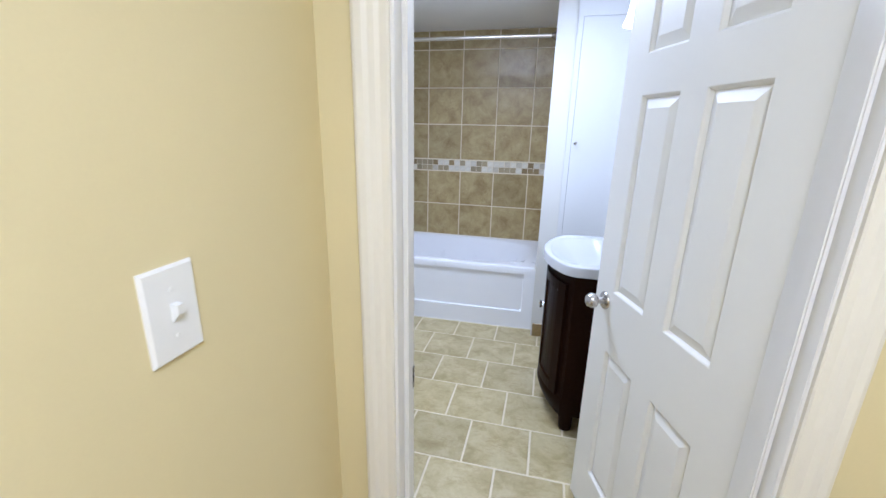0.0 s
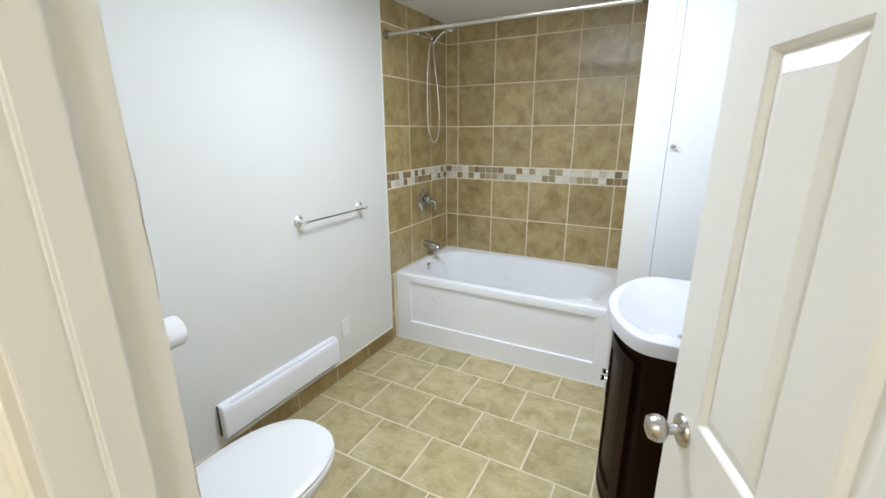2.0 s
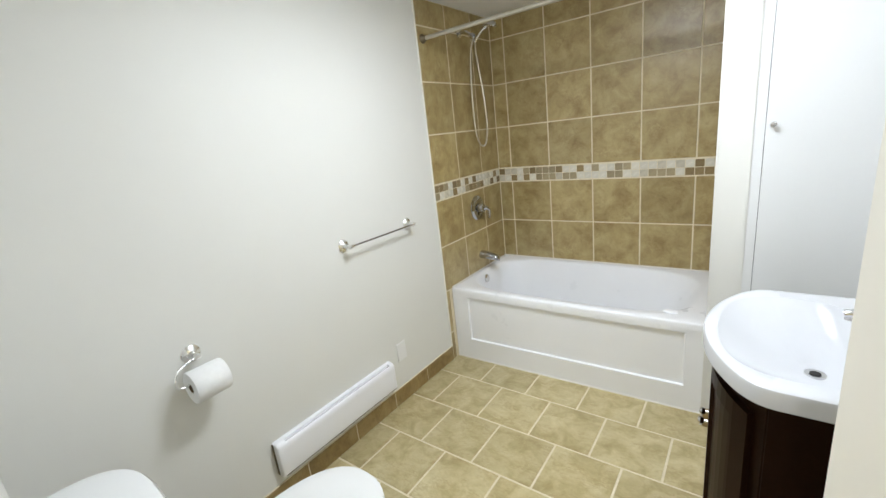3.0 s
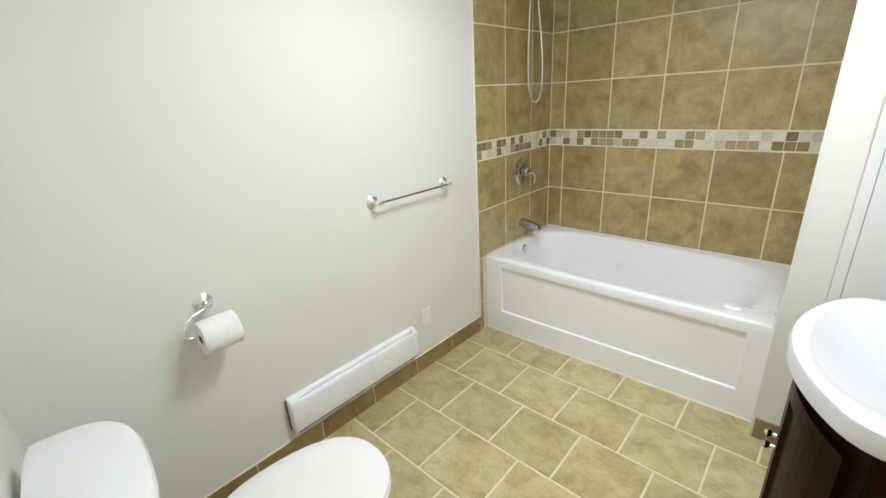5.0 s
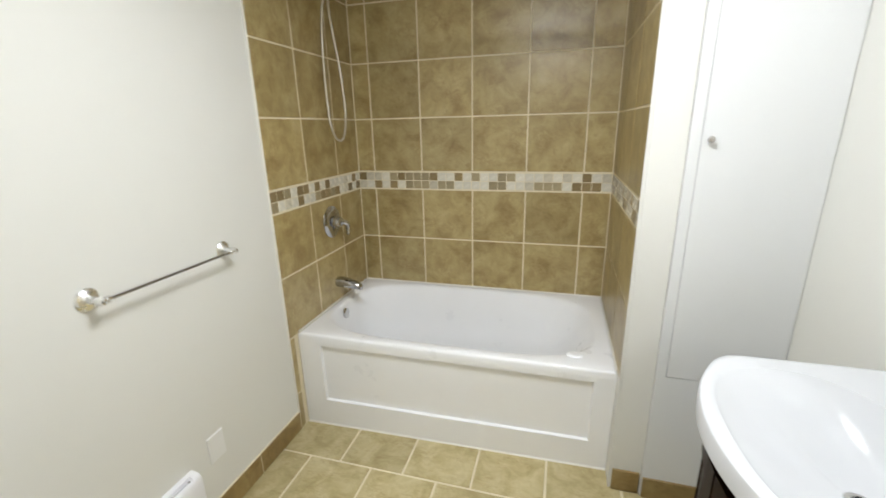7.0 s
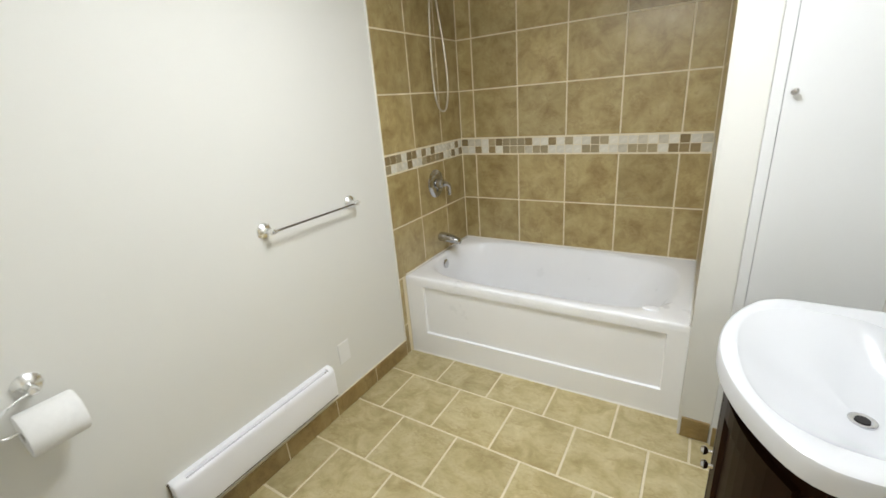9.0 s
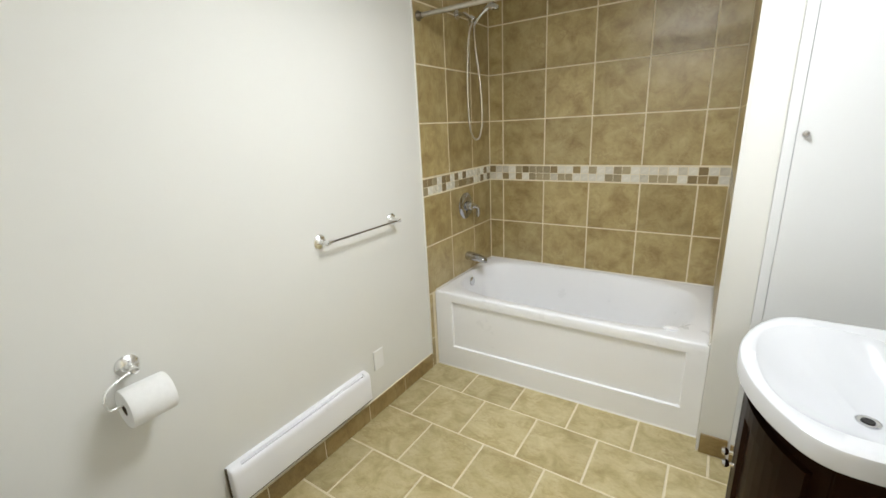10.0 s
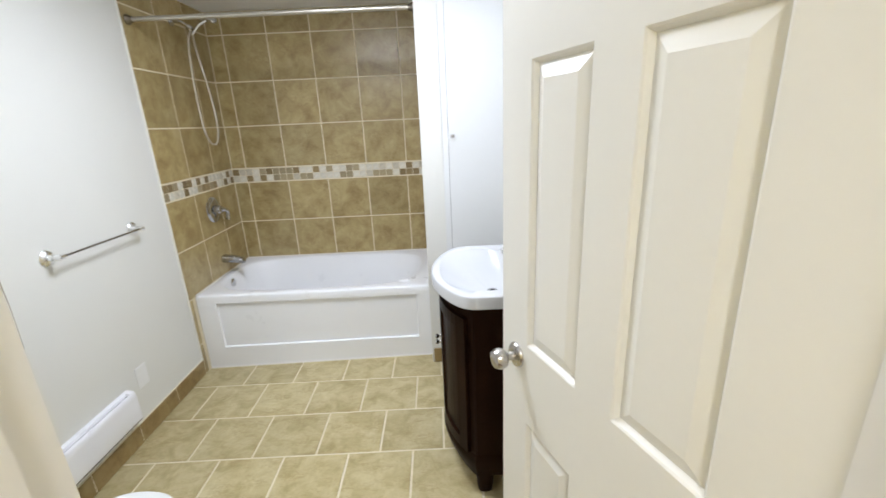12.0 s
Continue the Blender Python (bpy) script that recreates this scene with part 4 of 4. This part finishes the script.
def faucet(zt):
    top = empty("faucet", "chrome two-handle basin faucet with curved levers", "faucet")
    x = 1.962
    y = VC + 0.029
    ring = lambda k, z: [(x + (0.027 + 0.010 * max(0.0, -math.cos(a)) ** 3) * k * math.copysign(abs(math.cos(a)) ** 0.8, math.cos(a)), y + 0.080 * k * math.copysign(abs(math.sin(a)) ** 0.7, math.sin(a)), z) for a in [2 * math.pi * i / 40 for i in range(40)]]
    part("base", loft([ring(1, zt - 0.001), ring(1, zt + 0.006), ring(0.93, zt + 0.014), ring(0.6, zt + 0.020)]), CHROME, top)
    path = smooth_line([(x + 0.004, y, zt + 0.008), (x - 0.004, y, zt + 0.026), (x - 0.024, y + 0.002, zt + 0.045), (x - 0.054, y + 0.005, zt + 0.056), (x - 0.086, y + 0.008, zt + 0.060), (x - 0.109, y + 0.010, zt + 0.056)], 6)
    rings = []
    for i, p in enumerate(path):
        k = i / (len(path) - 1)
        d = (path[min(i + 1, len(path) - 1)] - path[max(i - 1, 0)]).normalized()
        up = d.cross(Vector((0, 1, 0))).normalized()
        wide, high = 0.026 - 0.013 * k, 0.018 - 0.0075 * k
        rings.append([p + Vector((0, wide, 0)) * math.cos(a) + up * high * math.sin(a) for a in [2 * math.pi * n / 20 for n in range(20)]])
    part("spout", loft(rings), CHROME, top)
    part("aerator", lathe([(0.0100, 0), (0.0105, 0.012)], (x - 0.098, y + 0.009, zt + 0.041), (0.1, 0, 1), 18), STEEL, top)
    part("lift_rod", lathe([(0.0025, 0), (0.0025, 0.024), (0.006, 0.028), (0.006, 0.034), (0.002, 0.037)], (x + 0.026, y, zt + 0.010), (0, 0, 1), 14), CHROME, top)
    for s in (-1, 1):
        yy = y + s * 0.049
        h = part("handle", lathe([(0.020, 0.005), (0.0215, 0.012), (0.0185, 0.026), (0.0160, 0.038), (0.0170, 0.044), (0.0190, 0.051), (0.0180, 0.060), (0.0115, 0.068), (0.003, 0.071)], (x, yy, zt)), CHROME, top)
        tips = [(x, yy, zt + 0.062), (x + 0.003, yy + s * 0.022, zt + 0.065), (x + 0.006, yy + s * 0.050, zt + 0.061), (x + 0.010, yy + s * 0.070, zt + 0.062), (x + 0.014, yy + s * 0.088, zt + 0.067)]
        lever = smooth_line(tips, 6)
        part("lever", tube(lever, [0.0115 - 0.0085 * i / (len(lever) - 1) for i in range(len(lever))], 12), CHROME, h)


vanity()
faucet(basin_top())


def mirror():
    top = empty("mirror", "wall mirror in a dark brown wooden frame", "mirror")
    y0, y1, z0, z1, w = -1.811, -1.331, 1.150, 1.940, 0.060
    xw = ROOM_X
    prof = [(0, 0.002), (0, 0.017), (0.006, 0.021), (0.040, 0.021), (0.047, 0.017), (0.060, 0.010), (0.060, 0.002)]
    sides = (((y0, z0), (y1, z0), (0, 1)), ((y1, z0), (y1, z1), (-1, 0)), ((y1, z1), (y0, z1), (0, -1)), ((y0, z1), (y0, z0), (1, 0)))
    for (ya, za), (yb, zb), (iy, iz) in sides:
        dy, dz = (yb - ya), (zb - za)
        ln = math.hypot(dy, dz)
        dy, dz = dy / ln, dz / ln
        ra = [(xw - d, ya + iy * u + dy * u, za + iz * u + dz * u) for u, d in prof]
        rb = [(xw - d, yb + iy * u - dy * u, zb + iz * u - dz * u) for u, d in prof]
        part("frame_rail", loft([ra, rb]), FRAME_WOOD, top, smooth=False)
    part("glass", box(xw - 0.008, xw - 0.002, y0 + w - 0.004, y1 - w + 0.004, z0 + w - 0.004, z1 - w + 0.004), SILVER, top, "clear mirror glass", smooth=False)


def vanity_light():
    top = empty("vanity_light", "wall light with three lit bell shades above the mirror", "wall lamp")
    part("back_plate", box(ROOM_X - 0.022, ROOM_X - 0.001, VC - 0.40, VC + 0.40, 2.145, 2.225), STEEL, top, bevel=0.006)
    x = ROOM_X - 0.137
    for dy in (-0.33, 0.0, 0.33):
        y = VC + dy
        a = part("arm", tube(smooth_line([(ROOM_X - 0.02, y, 2.185), (ROOM_X - 0.08, y, 2.205), (x + 0.010, y, 2.195), (x, y, 2.170)], 5), 0.008), STEEL, top)
        part("shade", lathe([(0.018, 0.0), (0.024, -0.012), (0.028, -0.045), (0.036, -0.085), (0.050, -0.122), (0.046, -0.124), (0.010, -0.110)], (x, y, 2.174)), GLOW_VANITY, a, "lit frosted glass shade")


def dome_light(name, label, x, y, mat, r=0.15):
    top = empty(name, label, "ceiling lamp")
    part("pan", lathe([(r + 0.012, 0), (r + 0.012, -0.028), (r + 0.003, -0.032), (r * 0.5, -0.026)], (x, y, CEIL - 0.0005), n=40), STEEL, top)
    part("dome", lathe([(r, -0.030), (r * 0.97, -0.038), (r * 0.85, -0.046), (r * 0.6, -0.054), (r * 0.3, -0.058), (0.004, -0.060)], (x, y, CEIL), n=40), mat, top, "lit frosted glass dome")


mirror()
vanity_light()
dome_light("ceiling_light", "flush ceiling light with a lit frosted dome", 1.10, -1.66, GLOW_CEILING, 0.26)
# Unseen fill lamp, placed to brighten the hall walls and the door.
dome_light("hall_light", "unseen lamp added to light the hall and the door", 1.78, -4.30, GLOW_HALL_FILL)


# ---- tiling ----
GAP = 0.0085
ROWS_Z = [0.0, 0.205, 0.517, 0.829, 1.138, 1.246, 1.557, 1.868, 2.179, CEIL]
X_CUTS = [FACE, 0.117, 0.428, 0.739, 1.050, 1.361, TUB_X]
Y_LEFT = [TILE_END, -0.568, -0.262, 0.0]
Y_RIGHT = [TILE_END_RIGHT, -0.545, -0.240, 0.0]


def tile_wall(cuts):
    """Tiles between the cuts along one wall of the alcove, with the mosaic band left out."""
    for a, b in zip(cuts, cuts[1:]):
        for z0, z1 in zip(ROWS_Z, ROWS_Z[1:]):
            if z0 == 1.138 or (z1 < 0.6 and a != TILE_END):
                continue
            lo = z0 if z0 != 0.517 or a == TILE_END else 0.520
            b2 = b
            if z1 < 0.6:
                b2 = a + 0.040
            w, h = b2 - a - GAP, z1 - lo - GAP
            if w < 0.01 or h < 0.01:
                continue
            yield a + GAP / 2, lo + GAP / 2, w, h


for a, z, w, h in tile_wall(X_CUTS):
    tile("wall_tile", wall_back, (a, FACE, z), (1, 0, 0), (0, 0, 1), w, h, WALL_TILE)
for a, z, w, h in tile_wall(Y_LEFT):
    tile("wall_tile", wall_left, (0, a, z), (0, 1, 0), (0, 0, 1), w, h, WALL_TILE)
for a, z, w, h in tile_wall(Y_RIGHT):
    if z < 0.5:
        continue
    tile("wall_tile", wall_alcove, (TUB_X + FACE, a + w, z), (0, -1, 0), (0, 0, 1), w, h, WALL_TILE)

BACK_TOP, BACK_LOW = "DCCLTDTTTDLLDLTLLTTLLLCLCLDLC", "CLDLDLTTTCTTLLLLTTLLCTTTLDDDL"
LEFT_TOP, LEFT_LOW = "DDTLDDLDLDLLLCLDL", "TLCLDLLTDDTDLCDLD"
RIGHT_TOP, RIGHT_LOW = "TLLDLTCLDLLTLDCLT", "LDTLLCTDLLDLTCLDL"
for rows, parent in (((BACK_LOW, BACK_TOP), wall_back), ((LEFT_LOW, LEFT_TOP), wall_left), ((RIGHT_LOW, RIGHT_TOP), wall_alcove)):
    for r, row in enumerate(rows):
        z0 = 1.144 + r * 0.0495
        for i, c in enumerate(row):
            if parent is wall_back:
                step = (TUB_X - FACE) / len(row)
                tile("mosaic_tile", parent, (FACE + i * step + 0.0015, FACE, z0), (1, 0, 0), (0, 0, 1), step - 0.004, 0.0455, MOSAIC[c], edge=0.001)
            elif parent is wall_left:
                step = -TILE_END / len(row)
                tile("mosaic_tile", parent, (0, TILE_END + i * step + 0.0015, z0), (0, 1, 0), (0, 0, 1), step - 0.004, 0.0455, MOSAIC[c], edge=0.001)
            else:
                step = -TILE_END_RIGHT / len(row)
                tile("mosaic_tile", parent, (TUB_X + FACE, TILE_END_RIGHT + (i + 1) * step - 0.0015, z0), (0, -1, 0), (0, 0, 1), step - 0.004, 0.0455, MOSAIC[c], edge=0.001)

# floor: rows from the bath to the door, half a tile of shift between rows
Y_ROWS = [TUB_FRONT, -1.019, -1.326, -1.631, -1.936, -2.241, -2.546, -2.851, DOOR_OUT + 0.02]
for k, (y1, y0) in enumerate(zip(Y_ROWS, Y_ROWS[1:])):
    start = 0.312 if k % 2 == 0 else 0.161
    cuts = [0.0] + [start + 0.3127 * i for i in range(-1, 7)] + [ROOM_X]
    cuts = sorted(c for c in cuts if -0.001 <= c <= ROOM_X)
    for a, b in zip(cuts, cuts[1:]):
        if b - a < 0.02:
            continue
        far = y1 if k else (y1 + 0.05 if a < TUB_X - 0.05 else END_FACE - 0.002)
        g = 0.010
        lo, hi = a, b
        if k == len(Y_ROWS) - 2:
            lo, hi = max(a, JAMB_L), min(b, JAMB_R)
            if hi - lo < 0.03:
                continue
        tile("floor_tile", floor, (lo + g / 2, y0 + g / 2, -0.0075), (1, 0, 0), (0, 1, 0), hi - lo - g, far - y0 - g, FLOOR_TILE)

# baseboard of cut tiles
for name, parent, cuts in (("baseboard_tile", wall_left, [TILE_END, -1.168, -1.480, -1.794, -2.106, -2.419, -2.732, DOOR_IN]),):
    for b, a in zip(cuts, cuts[1:]):
        tile(name, parent, (0, a + 0.003, 0.002), (0, 1, 0), (0, 0, 1), b - a - 0.005, 0.100, BASE_TILE, thick=0.009)
    part("baseboard_grout", box(0, 0.0065, DOOR_IN, TILE_END, 0, 0.105), GROUT, parent, "cream grout behind the baseboard tiles", smooth=False)
tile("baseboard_tile", wall_alcove, (TUB_X + FACE + 0.002, END_FACE, 0.002), (1, 0, 0), (0, 0, 1), 0.106, 0.100, BASE_TILE, thick=0.009)
wall_closet = bpy.data.objects["wall_closet"]
for a, b in ((1.634, 1.925), (1.928, ROOM_X)):
    tile("baseboard_tile", wall_closet, (a + 0.002, CLOSET_FACE, 0.002), (1, 0, 0), (0, 0, 1), b - a - 0.004, 0.095, BASE_TILE, thick=0.009)
for b, a in ((-0.885, -1.19), (-1.19, -1.50), (-1.50, -1.81), (-1.81, -2.12), (-2.12, -2.43), (-2.43, -2.74), (-2.74, -2.94)):
    tile("baseboard_tile", wall_right, (ROOM_X, b - 0.002, 0.002), (0, -1, 0), (0, 0, 1), b - a - 0.005, 0.100, BASE_TILE, thick=0.009)
for b, a in ((0.0, 0.30), (0.30, 0.61), (0.61, 0.92), (0.92, 1.185)):
    tile("baseboard_tile", bpy.data.objects["wall_door"], (a - 0.002, DOOR_IN, 0.002), (-1, 0, 0), (0, 0, 1), a - b - 0.005, 0.100, BASE_TILE, thick=0.009)
